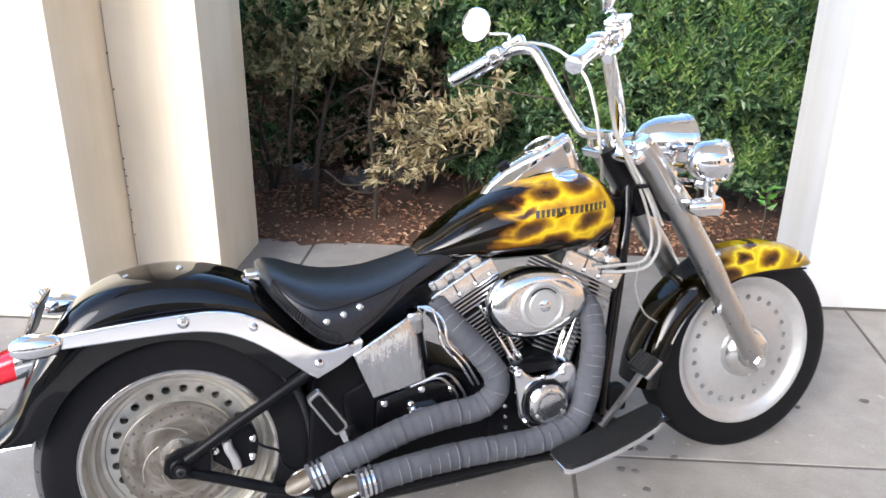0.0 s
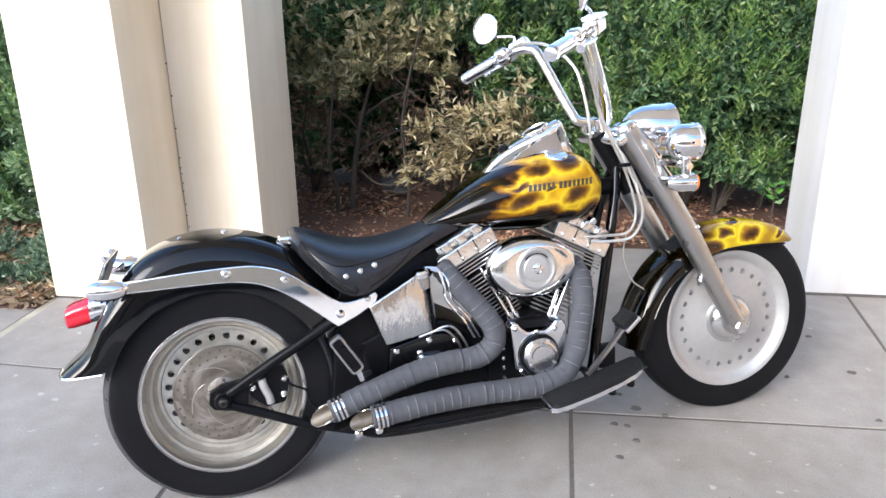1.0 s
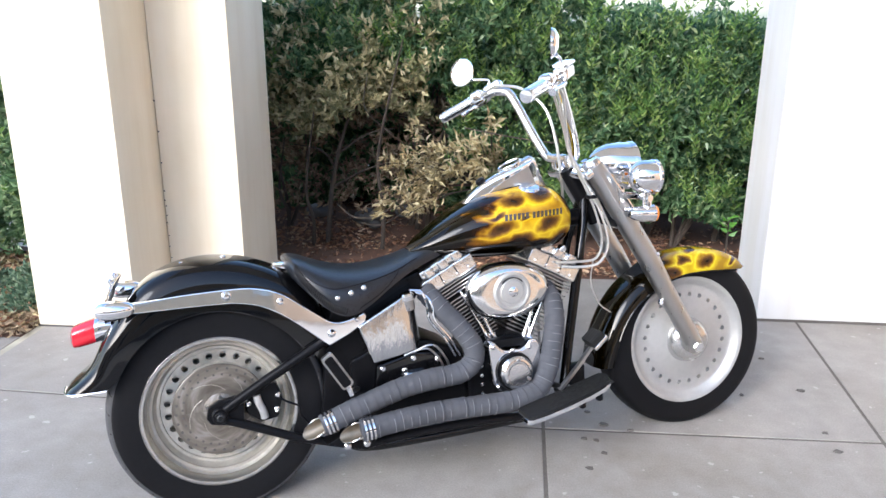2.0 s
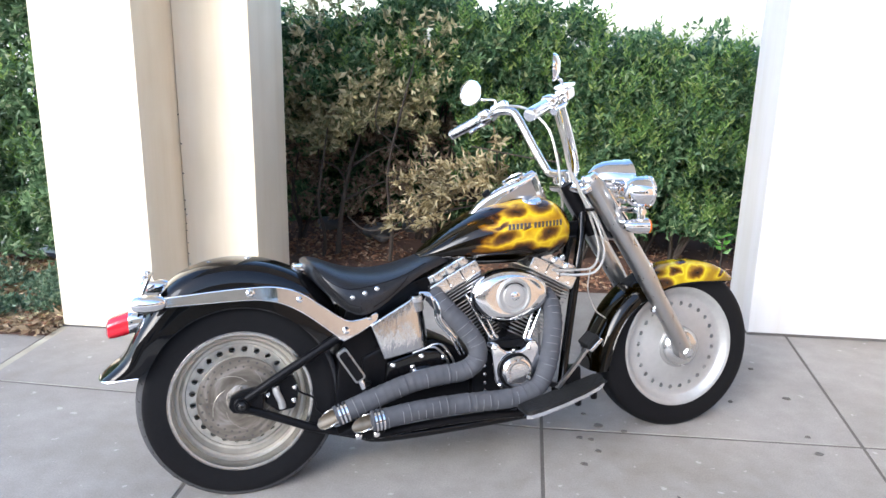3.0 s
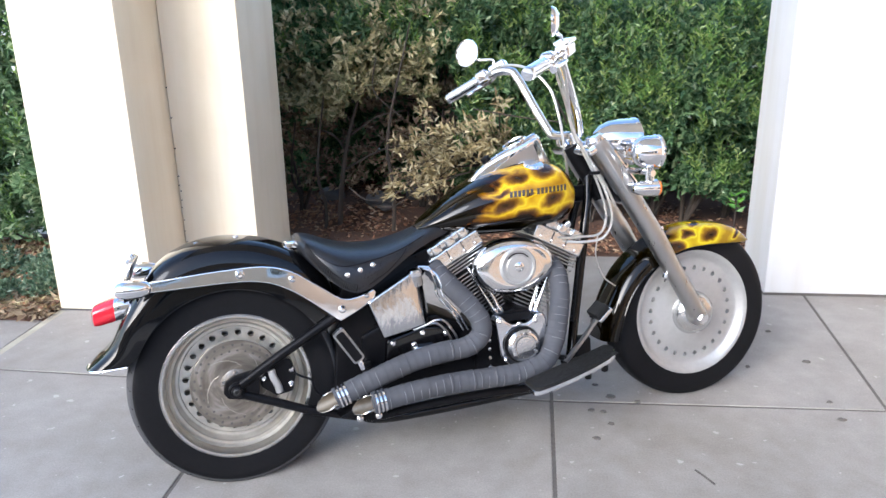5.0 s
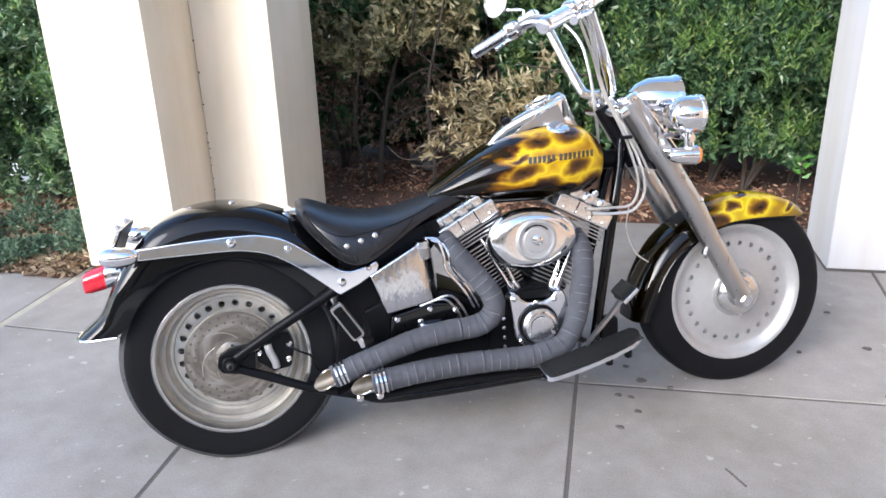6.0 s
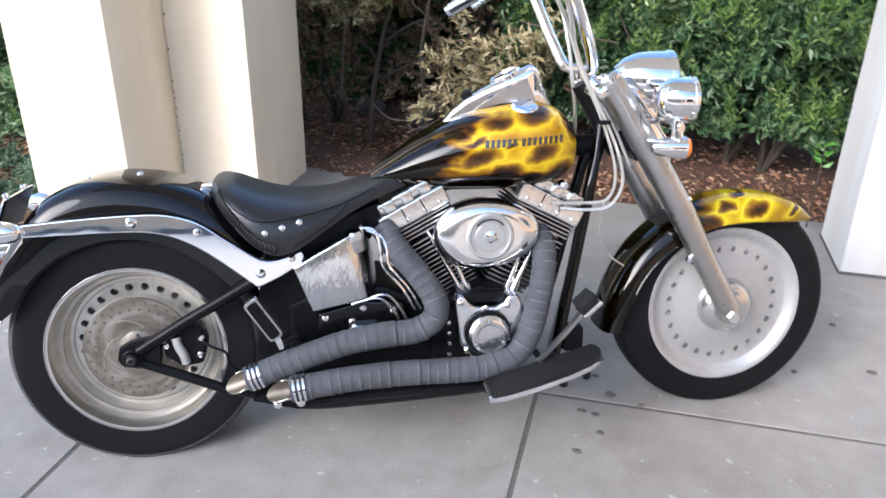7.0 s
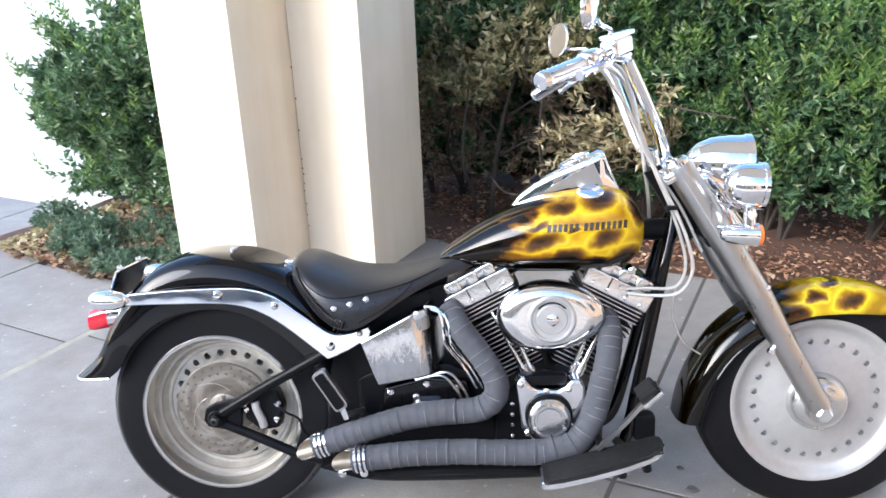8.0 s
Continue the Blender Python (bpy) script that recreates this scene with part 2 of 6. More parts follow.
FLAME_FENDER = flame_material("flame_paint_fender", [(1.735, 0.612, 0.046, 0.022), (1.645, 0.618, 0.026, 0.011), (1.60, 0.575, 0.040, 0.024), (1.862, 0.597, 0.026, 0.010), (1.70, 0.648, 0.035, 0.008), (1.53, 0.60, 0.03, 0.03)], (1.56, 1.66), (0.50, 0.56), (0.50, 0.39, 0.006))
DECAL = plain("dark_decal", (0.030, 0.020, 0.008), 0.3, vary=0.2, coat=1.0)
LEAF = leaf_material("hedge_leaf", [(0.0, (0.045, 0.100, 0.052)), (0.30, (0.090, 0.175, 0.088)), (0.65, (0.15, 0.255, 0.128)), (0.90, (0.24, 0.355, 0.18)), (1.0, (0.40, 0.47, 0.25))])
GLOSSY = leaf_material("glossy_leaf", [(0.0, (0.08, 0.145, 0.075)), (0.35, (0.14, 0.235, 0.12)), (0.7, (0.21, 0.325, 0.175)), (0.93, (0.32, 0.43, 0.25)), (1.0, (0.48, 0.54, 0.34))], 0.22)
SPRIG = leaf_material("bright_sprig_leaf", [(0.0, (0.16, 0.42, 0.06)), (1.0, (0.26, 0.56, 0.10))], 0.3, 0.5)
OLIVE = leaf_material("browning_leaf", [(0.0, (0.14, 0.16, 0.08)), (0.35, (0.29, 0.28, 0.15)), (0.7, (0.50, 0.445, 0.26)), (1.0, (0.76, 0.69, 0.49))], 0.6)
DRY = leaf_material("dry_leaf", [(0.0, (0.24, 0.18, 0.09)), (0.35, (0.46, 0.38, 0.21)), (0.75, (0.63, 0.55, 0.36)), (1.0, (0.74, 0.67, 0.49))], 0.65)
DEAD = leaf_material("dead_understory_leaf", [(0.0, (0.14, 0.10, 0.065)), (0.5, (0.30, 0.215, 0.145)), (1.0, (0.52, 0.42, 0.30))], 0.7)
MULCH = leaf_material("mulch_litter", [(0.0, (0.10, 0.05, 0.032)), (0.4, (0.25, 0.12, 0.072)), (0.75, (0.38, 0.21, 0.13)), (1.0, (0.55, 0.41, 0.29))], 0.8, 0.0)
SHOOT = leaf_material("young_leaf", [(0.0, (0.11, 0.21, 0.06)), (0.5, (0.18, 0.31, 0.085)), (1.0, (0.32, 0.42, 0.14))])
LOWLEAF = leaf_material("groundcover_leaf", [(0.0, (0.09, 0.155, 0.105)), (0.5, (0.17, 0.26, 0.175)), (1.0, (0.32, 0.40, 0.29))])
BARK = plain("bark", (0.055, 0.043, 0.034), 0.85, vary=0.35, scale=40, grain=0.5, stretch=(1, 1, 0.3))
ROCK = plain("grey_stone", (0.11, 0.105, 0.10), 0.8, vary=0.3, scale=20, grain=0.5)

# ---- mesh tools ----


def weigh_normals(mesh, limit):
    """Corner normals weighted by area, so that flat faces stay flat beside their rounded edges."""
    faces = mesh.polygons
    ns, areas = [f.normal.copy() for f in faces], [f.area for f in faces]
    at = {}
    for f in faces:
        for v in f.vertices:
            at.setdefault(v, []).append(f.index)
    out, least = [], math.cos(limit)
    for f in faces:
        for v in f.vertices:
            s = Vector()
            for g in at[v]:
                if ns[g].dot(ns[f.index]) > least:
                    s += ns[g] * areas[g]
            out.append(s.normalized() if s.length > 1e-12 else ns[f.index])
    mesh.normals_split_custom_set(out)


def linked(name, mesh, material, parent=None, label="", sharp=35.0):
    mesh.materials.append(material)
    if sharp:
        mesh.shade_smooth()
        mesh.set_sharp_from_angle(angle=radians(sharp))
        if len(mesh.polygons) < 700:
            weigh_normals(mesh, radians(sharp))
    ob = new(name, mesh)
    ob.parent = parent
    return tagged(ob, label)


def part(name, bm, material, parent=None, label="", m=None, sharp=35.0):
    """Links a bmesh as one mesh object under a thing or a part."""
    if m is not None:
        bm.transform(m)
    bmesh.ops.recalc_face_normals(bm, faces=bm.faces)
    mesh = bpy.data.meshes.new(name)
    bm.to_mesh(mesh)
    bm.free()
    return linked(name, mesh, material, parent, label, sharp)


def rings(bm, rows, closed=True, caps=True):
    """Skins rows of points; closed: each row is a loop."""
    vs = [[bm.verts.new(p) for p in row] for row in rows]
    k = len(rows[0])
    for a, b in zip(vs, vs[1:]):
        for i in range(k if closed else k - 1):
            j = (i + 1) % k
            bm.faces.new((a[i], a[j], b[j], b[i]))
    if caps and closed:
        bm.faces.new(vs[0])
        bm.faces.new(list(reversed(vs[-1])))
    return bm


def lathe(profile, centre=(0, 0, 0), segs=72, arc=None, bm=None):
    """Turns a profile of (radius, v) round the v axis through centre."""
    bm = bm or bmesh.new()
    rows = []
    for r, v in profile:
        rows.append([(centre[0] + r * math.cos(2 * math.pi * i / segs), centre[1] + v, centre[2] + r * math.sin(2 * math.pi * i / segs)) for i in range(segs)])
    rings(bm, rows, True, False)
    bmesh.ops.remove_doubles(bm, verts=bm.verts, dist=1e-5)
    return bm


def spline(pts, per=8):
    """Catmull-Rom through the points."""
    p = [Vector(q) for q in pts]
    p = [2 * p[0] - p[1]] + p + [2 * p[-1] - p[-2]]
    out = []
    for i in range(1, len(p) - 2):
        a, b, c, d = p[i - 1:i + 3]
        for k in range(per):
            t = k / per
            out.append(0.5 * ((2 * b) + (c - a) * t + (2 * a - 5 * b + 4 * c - d) * t * t + (3 * b - a - 3 * c + d) * t ** 3))
    return out + [p[-2]]


def sweep(path, radius, segs=12, caps=True, bm=None, oval=1.0):
    """A tube along the path; radius: a number, or a function of the share of its length."""
    bm = bm or bmesh.new()
    pts = [Vector(q) for q in path]
    lens = [0.0]
    for a, b in zip(pts, pts[1:]):
        lens.append(lens[-1] + (b - a).length)
    tan0 = (pts[1] - pts[0]).normalized()
    side = tan0.orthogonal().normalized()
    rows = []
    for i, q in enumerate(pts):
        tan = (pts[min(i + 1, len(pts) - 1)] - pts[max(i - 1, 0)]).normalized()
        side = (side - tan * side.dot(tan)).normalized()
        up = tan.cross(side)
        r = radius(lens[i] / lens[-1]) if callable(radius) else radius
        rows.append([q + r * (math.cos(a) * side + oval * math.sin(a) * up) for a in (2 * math.pi * k / segs for k in range(segs))])
    return rings(bm, rows, True, caps)


def box(centre, size, bevel=0.0, bm=None, turn=None, steps=2):
    bm = bm or bmesh.new()
    m = Matrix.Translation(centre) @ (turn or Matrix()) @ Matrix.Diagonal((*size, 1))
    made = bmesh.ops.create_cube(bm, size=1.0, matrix=m)
    if bevel:
        es = list({e for v in made["verts"] for e in v.link_edges})
        bmesh.ops.bevel(bm, geom=es, offset=bevel, segments=steps, profile=0.5, affect="EDGES", clamp_overlap=True)
    return bm


def plate(outline, v0, v1, bevel=0.0, bm=None, steps=2):
    """A slab with an outline in (u, w) between two places across the bike."""
    bm = bm or bmesh.new()
    a = [bm.verts.new((u, v0, w)) for u, w in outline]
    b = [bm.verts.new((u, v1, w)) for u, w in outline]
    bm.faces.new(a)
    bm.faces.new(list(reversed(b)))
    k = len(a)
    for i in range(k):
        bm.faces.new((a[i], b[i], b[(i + 1) % k], a[(i + 1) % k]))
    if bevel:
        bmesh.ops.recalc_face_normals(bm, faces=bm.faces)
        es = [e for e in bm.edges if e.calc_face_angle(0) > radians(25)]
        bmesh.ops.bevel(bm, geom=es, offset=bevel, segments=steps, profile=0.5, affect="EDGES", clamp_overlap=True)
    return bm


def oval(u, wc, hw, hh, power=2.5, segs=32, vc=0.0):
    """A rounded loop across the bike at u."""
    out = []
    for i in range(segs):
        a = 2 * math.pi * i / segs
        c, s = math.cos(a), math.sin(a)
        out.append((u, vc + hw * math.copysign(abs(c) ** (2 / power), c), wc + hh * math.copysign(abs(s) ** (2 / power), s)))
    return out


def turned(profile, place, direction, segs=32, bm=None):
    """A profile of (radius, along) turned round an axis from place along direction."""
    bm = bm or bmesh.new()
    q = Vector(direction).to_track_quat("Z", "Y").to_matrix().to_4x4()
    m = Matrix.Translation(place) @ q
    rows = [[m @ Vector((r * math.cos(2 * math.pi * i / segs), r * math.sin(2 * math.pi * i / segs), z)) for i in range(segs)] for r, z in profile]
    rings(bm, rows, True, False)
    bmesh.ops.remove_doubles(bm, verts=bm.verts, dist=1e-5)
    return bm


# ---- setting ----


def block(name, lo, hi, material, label, bevel=0.006, kind="structure", category="wall"):
    c = [(a + b) / 2 for a, b in zip(lo, hi)]
    ob = part(name, box(c, [b - a for a, b in zip(lo, hi)], bevel), material)
    return tagged(ob, label, category, kind=kind)


ground = bmesh.new()
bmesh.ops.create_grid(ground, x_segments=2, y_segments=2, size=400)
tagged(part("ground", ground, OUTER, m=pose(0, 0, -0.035)), "pale sunlit outer paving reaching to the horizon", "ground", kind="structure")
soil = bmesh.new()
bmesh.ops.create_grid(soil, x_segments=60, y_segments=24, size=1.0)
for v in soil.verts:
    v.co = Vector((0.9 + 3.2 * v.co.x, 5.05 + 1.48 * v.co.y, 0))
    v.co.z = -0.02 + 0.04 * noise.noise(v.co * 1.7) + 0.015 * noise.noise(v.co * 7) + 0.03 * max(0, min(1, (v.co.y - 3.57) * 3))
tagged(part("planting_bed", soil, SOIL), "brown mulched soil bed under the hedge", "ground", kind="structure")
HOLE = plain("disc_hole_shade", (0.10, 0.095, 0.085), 0.7, vary=0.3)
bed = bmesh.new()
bmesh.ops.create_grid(bed, x_segments=24, y_segments=16, size=1.0)
for v in bed.verts:
    v.co = Vector((-2.90 + 0.86 * v.co.x, 3.16 + 0.71 * v.co.y, 0))
    v.co.y += 0.22 * max(0, (-2.6 - v.co.x)) * (1 if v.co.y < 3.2 else 0)
    v.co.z = -0.005 + 0.025 * noise.noise(v.co * 3)
tagged(part("planting_bed", bed, SOIL), "narrow soil bed with leaf litter beside the pillar", "ground", kind="structure")

block("pillar_front", (-2.060, 2.606, 0), (-1.555, 3.58, 4.198), STUCCO, "cream painted stucco pillar, its front block", 0.008, category="pillar")
block("pillar_side", (-1.553, 3.020, 0), (-1.148, 3.585, 4.198), STUCCO, "cream painted stucco pillar, its set-back block", 0.008, category="pillar")
block("wall_east", (1.488, 3.02, 0), (6.0, 3.43, 4.198), WHITE, "white painted stucco wall end", 0.008)
# Unseen ceiling, added to hold back overhead sky and darken paint reflections.
block("ceiling", (-2.1, 0.0, 4.2), (5.4, 3.3, 4.4), CEILING, "unseen cream ceiling, added to soften the light over the bike", category="ceiling")
# Two unseen tan walls, added only to give the chrome warm reflections.
block("added_wall_side", (5.5, -10.0, 0), (5.8, 3.0, 4.198), TANWALL, "unseen tan wall at the side, added for warm reflections", 0)
# South wall: added out of view, its tan meant for the chrome.
block("added_wall_south", (-24, -16.4, -0.1), (24, -16.0, 6.4), TANWALL, "unseen tan wall to the south, added for warm reflections", 0)


def court_window(name, x, y, turn):
    """A dark pane with a white frame, added on an unseen wall's face to break up reflections."""
    m = pose(x, y, 0, 0, 0, turn)
    pane = part(name, box((0, 0, 2.1), (1.9, 0.05, 2.0)), WINDOW, m=m)
    for dx in (-1.03, 1.03):
        part("window_frame", box((dx, 0.01, 2.1), (0.16, 0.10, 2.32)), WHITE, pane, m=m)
    for z in (1.02, 3.18):
        part("window_frame", box((0, 0.01, z), (1.90, 0.09, 0.16)), WHITE, pane, m=m)
    tagged(pane, "dark window added to an unseen wall to break up reflections", "window", kind="structure")


for k in range(8):
    court_window("window_south", -18.5 + 4.6 * k, -15.985, 0)
for k in range(3):
    court_window("window_side", 5.485, -0.6 - 3.4 * k, 90)
# Unseen dark strip of ground, added for contrast in the chrome.
block("road", (-40, -14.6, -0.2), (40, -10.4, -0.028), ASPHALT, "unseen dark asphalt drive, added to darken low reflections", 0, category="road")

# ---- motorcycle ----
bike = new("motorcycle")
bike.matrix_world = pose(-0.645, 1.338, 0, -9.0, 0, 23.0)
tagged(bike, "black cruiser motorcycle with yellow flame paint and much chrome", "motorcycle")
AXLE_R, AXLE_F = (0.005, 0.0, 0.307), (1.677, 0.0, 0.317)
RAKE = Vector((-0.515, 0, 0.857)).normalized()
HEAD = Vector((1.235, 0, 0.99))
STEER = Matrix.Translation(HEAD) @ Matrix.Rotation(radians(-0.5), 4, RAKE) @ Matrix.Translation(-HEAD)


def tyre_profile(radius, half, bead, square):
    prof = []
    for i in range(33):
        a = math.pi * i / 32
        t, co = math.sin(a), math.cos(a)
        prof.append((bead + (radius - bead) * t ** square, half * math.copysign(abs(co) ** 0.52, co) * (0.90 + 0.10 * t)))
    return prof


def tyre_mesh(radius, half, bead, centre, square=0.52, flat=False):
    prof = tyre_profile(radius, half, bead, square)
    prof = [(bead - 0.012, half * 0.7)] + prof + [(bead - 0.012, -half * 0.7)]
    bm = lathe(prof, centre, 120)
    if flat:
        lean = bike.matrix_world
        back = lean.inverted()
        for v in bm.verts:
            q = lean @ v.co
            if q.z < 0.001:
                q.z = 0.001
                v.co = back @ q
    return bm


def tread_band(owner, radius, half, bead, centre, square, m=None):
    """The running surface, greyed by use, a hair proud of the sidewalls."""
    prof = [(r + 0.0012, v) for r, v in tyre_profile(radius, half, bead, square) if r > radius * 0.93]
    bm = lathe([(prof[0][0] - 0.004, prof[0][1])] + prof + [(prof[-1][0] - 0.004, prof[-1][1])], centre, 120)
    if m is None:
        back = bike.matrix_world.inverted()
        for v in bm.verts:
            q = bike.matrix_world @ v.co
            if q.z < 0.001:
                q.z = 0.001
                v.co = back @ q
    part("tread", bm, TREAD, owner, "dusty worn tread", m)


def tread_cuts(owner, name, radius, half, bead, centre, square, count, m=None):
    """Slanted sipes across both shoulders, as dark strips lying in the tread."""
    prof = sorted((abs(v), r) for r, v in tyre_profile(radius, half, bead, square))
    vs, rs = [p[0] for p in prof], [p[1] for p in prof]
    bm = bmesh.new()
    for k in range(count):
        for side in (-1, 1):
            a0 = 2 * math.pi * (k + 0.25 * side) / count
            path = []
            for t in (0, 0.2, 0.4, 0.6, 0.8, 1):
                v = half * (0.25 + 0.58 * t)
                r = float(np.interp(v, vs, rs)) - 0.0020
                path.append((centre[0] + r * math.cos(a0 + 0.13 * t), centre[1] + side * v, centre[2] + r * math.sin(a0 + 0.13 * t)))
            if all((bike.matrix_world @ Vector(q)).z > 0.004 for q in path):
                sweep(path, 0.0040, 4, bm=bm)
    tagged(part(name, bm, GROOVE, owner, m=m), kind="stuff")


def ring_of(count, radius, centre, v, r, depth, start=0.0, segs=10):
    """Short plugs in a circle, for holes and bolt heads."""
    bm = bmesh.new()
    for k in range(count):
        a = start + 2 * math.pi * k / count
        c = (centre[0] + radius * math.cos(a), centre[1] + v, centre[2] + radius * math.sin(a))
        lathe([(0, -depth), (r * 0.85, -depth), (r, -depth * 0.6), (r, depth), (0, depth)], c, segs, bm=bm)
    return bm


def wheel_plate(rows, holes, r_hole, r_ring, centre, segs=8, depth=0.03, floor=False):
    """A turned wheel disc with round holes cut through between two rings of the profile."""
    bm = bmesh.new()
    n = holes * segs
    loops = []
    for r, v in rows:
        loops.append([bm.verts.new((centre[0] + r * math.cos(2 * math.pi * i / n), centre[1] + v, centre[2] + r * math.sin(2 * math.pi * i / n))) for i in range(n)])
    for a, b in zip(loops, loops[1:]):
        ra = math.hypot(a[0].co.x - centre[0], a[0].co.z - centre[2])
        rb = math.hypot(b[0].co.x - centre[0], b[0].co.z - centre[2])
        if min(ra, rb) < r_ring < max(ra, rb):
            va, vb = a[0].co.y, b[0].co.y
            for h in range(holes):
                mid = 2 * math.pi * (h + 0.5) / holes
                hv = (va + vb) / 2
                hc = Vector((centre[0] + r_ring * math.cos(mid), hv, centre[2] + r_ring * math.sin(mid)))
                ea, et = Vector((math.cos(mid), 0, math.sin(mid))), Vector((-math.sin(mid), 0, math.cos(mid)))
                outer = [a[(h * segs + i) % n] for i in range(segs + 1)] + [b[(h * segs + i) % n] for i in range(segs, -1, -1)]
                inner, deep = [], []
                k = len(outer)
                first = outer[0].co - hc
                a0 = math.atan2(first.dot(et), first.dot(ea))
                nxt = outer[1].co - hc
                way = 1 if first.dot(ea) * nxt.dot(et) - first.dot(et) * nxt.dot(ea) > 0 else -1
                for i in range(k):
                    at = a0 + way * 2 * math.pi * i / k
                    q = hc + r_hole * (math.cos(at) * ea + math.sin(at) * et)
                    inner.append(bm.verts.new(q))
                    deep.append(bm.verts.new(q + Vector((0, depth, 0))))
                for i in range(k):
                    j = (i + 1) % k
                    bm.faces.new((outer[i], outer[j], inner[j], inner[i]))
                    bm.faces.new((inner[i], inner[j], deep[j], deep[i]))
                if floor:
                    bm.faces.new(deep)
        else:
            for i in range(n):
                bm.faces.new((a[i], a[(i + 1) % n], b[(i + 1) % n], b[i]))
    return bm


# rear wheel
c = AXLE_R
rear = part("rear_wheel", wheel_plate([(0.225, -0.070), (0.234, -0.088), (0.231, -0.094), (0.222, -0.092), (0.216, -0.072), (0.207, -0.050), (0.204, -0.047), (0.198, -0.047), (0.195, -0.041), (0.189, -0.024), (0.186, -0.021), (0.178, -0.021), (0.175, -0.016), (0.135, -0.016), (0.128, -0.03), (0.03, -0.048)], 24, 0.0100, 0.156, c), WORN, bike, "dull cast disc wheel with a ring of round holes")
part("tyre", tyre_mesh(0.327, 0.106, 0.228, c, 0.40, True), RUBBER, rear, "wide black tyre")
# Near-black liner: the dark inside the hollow wheel is in its colour.
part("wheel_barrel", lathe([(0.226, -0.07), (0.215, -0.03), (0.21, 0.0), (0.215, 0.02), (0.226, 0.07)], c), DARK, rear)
part("wheel_back", lathe([(0.226, 0.085), (0.20, 0.06), (0.19, 0.05), (0.03, 0.05)], c), WORN, rear)
disc = part("brake_disc", lathe([(0.062, -0.064), (0.140, -0.064), (0.142, -0.066), (0.142, -0.071), (0.140, -0.073), (0.045, -0.073), (0.045, -0.064)], c, 96), SWIRL, rear, "scuffed steel brake disc")
# Flat plugs on the disc; the holes' shade is in their colour.
for k in range(28):
    for rad, r, turn_by in ((0.129, 0.0042, 0.0), (0.110, 0.0036, 0.11)):
        part("disc_hole", ring_of(1, rad, c, -0.0735, r, 0.0008, turn_by + 2 * math.pi * k / 28), HOLE, rear)
for k in range(5):
    a0 = 2 * math.pi * k / 5
    part("disc_slot", sweep([(c[0] + (0.062 + 0.042 * t) * math.cos(a0 + 1.1 * t), -0.0735, c[2] + (0.062 + 0.042 * t) * math.sin(a0 + 1.1 * t)) for t in (0, 0.25, 0.5, 0.75, 1)], 0.0012, 6), WORN2, rear)
part("hub", lathe([(0.050, -0.05), (0.050, -0.074), (0.044, -0.076), (0.034, -0.078), (0.030, -0.11), (0.03, -0.112), (0.0, -0.112)], c), SWIRL, rear)
for k in range(5):
    part("hub_bolt", ring_of(1, 0.04, c, -0.079, 0.006, 0.004, 0.3 + 2 * math.pi * k / 5, 6), STEEL, rear)
tread_band(rear, 0.327, 0.106, 0.228, c, 0.40)
tread_cuts(rear, "tread_cuts", 0.327, 0.106, 0.228, c, 0.40, 34)
part("rim_lip", lathe([(0.2365, -0.084), (0.2345, -0.0935), (0.2310, -0.0956), (0.2215, -0.0945), (0.2150, -0.0780), (0.2110, -0.0640)], c, 96), LIP, rear, "bright rim edge")
part("rim_step", lathe([(0.2055, -0.0485), (0.2035, -0.0482), (0.1975, -0.0482), (0.1945, -0.0425)], c, 96), WORN2, rear)

# front wheel
c = AXLE_F
front = part("front_wheel", wheel_plate([(0.229, -0.045), (0.239, -0.060), (0.237, -0.065), (0.229, -0.065), (0.219, -0.058), (0.208, -0.042), (0.200, -0.039), (0.184, -0.039), (0.151, -0.041), (0.143, -0.043), (0.10, -0.052), (0.068, -0.056), (0.03, -0.056)], 24, 0.0085, 0.168, c, depth=0.018, floor=True), CAST, bike, "silver cast disc wheel with a ring of small holes", STEER)
part("tyre", tyre_mesh(0.327, 0.070, 0.232, c, 0.52), RUBBER, front, "black front tyre", STEER)
# Liner coloured near-black for the shade within the wheel.
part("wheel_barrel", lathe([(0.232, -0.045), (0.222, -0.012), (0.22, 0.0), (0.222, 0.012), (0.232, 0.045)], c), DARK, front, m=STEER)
part("wheel_back", lathe([(0.236, 0.06), (0.21, 0.045), (0.03, 0.06)], c), CAST, front, m=STEER)
part("hub", lathe([(0.084, -0.048), (0.082, -0.064), (0.076, -0.080), (0.064, -0.092), (0.050, -0.098), (0.036, -0.100), (0.034, -0.108), (0.0, -0.110)], c), HUB, front, "domed polished hub", STEER)

# rear fender
def shell(stations, half, thick=0.004, segs=18, power=3.0):
    """A mudguard: at each station the crown and the lower edge in (u, w)."""
    rows = []
    for (cu, cw), (lu, lw), k in stations:
        row, inner = [], []
        for i in range(2 * segs + 1):
            a = math.pi * i / (2 * segs)
            s, co = math.sin(a), math.cos(a)
            f, g = abs(s) ** (2 / power), math.copysign(abs(co) ** (2 / power), co)
            row.append((lu + (cu - lu) * f, -half * k * g, lw + (cw - lw) * f))
            f2 = f * (1 - thick / max(0.02, math.hypot(cu - lu, cw - lw)))
            inner.append((lu + (cu - lu) * f2, -(half * k - thick) * g, lw + (cw - lw) * f2))
        rows.append(row + inner[::-1])
    return rings(bmesh.new(), rows, True, True)


def arc_stations(crown, lower, widths, per=7):
    a, b = spline([(u, w, 0) for u, w in crown], per), spline([(u, w, 0) for u, w in lower], per)
    k = spline([(w, 0, 0) for w in widths], per)
    return [((p.x, p.y), (q.x, q.y), s.x) for p, q, s in zip(a, b, k)]


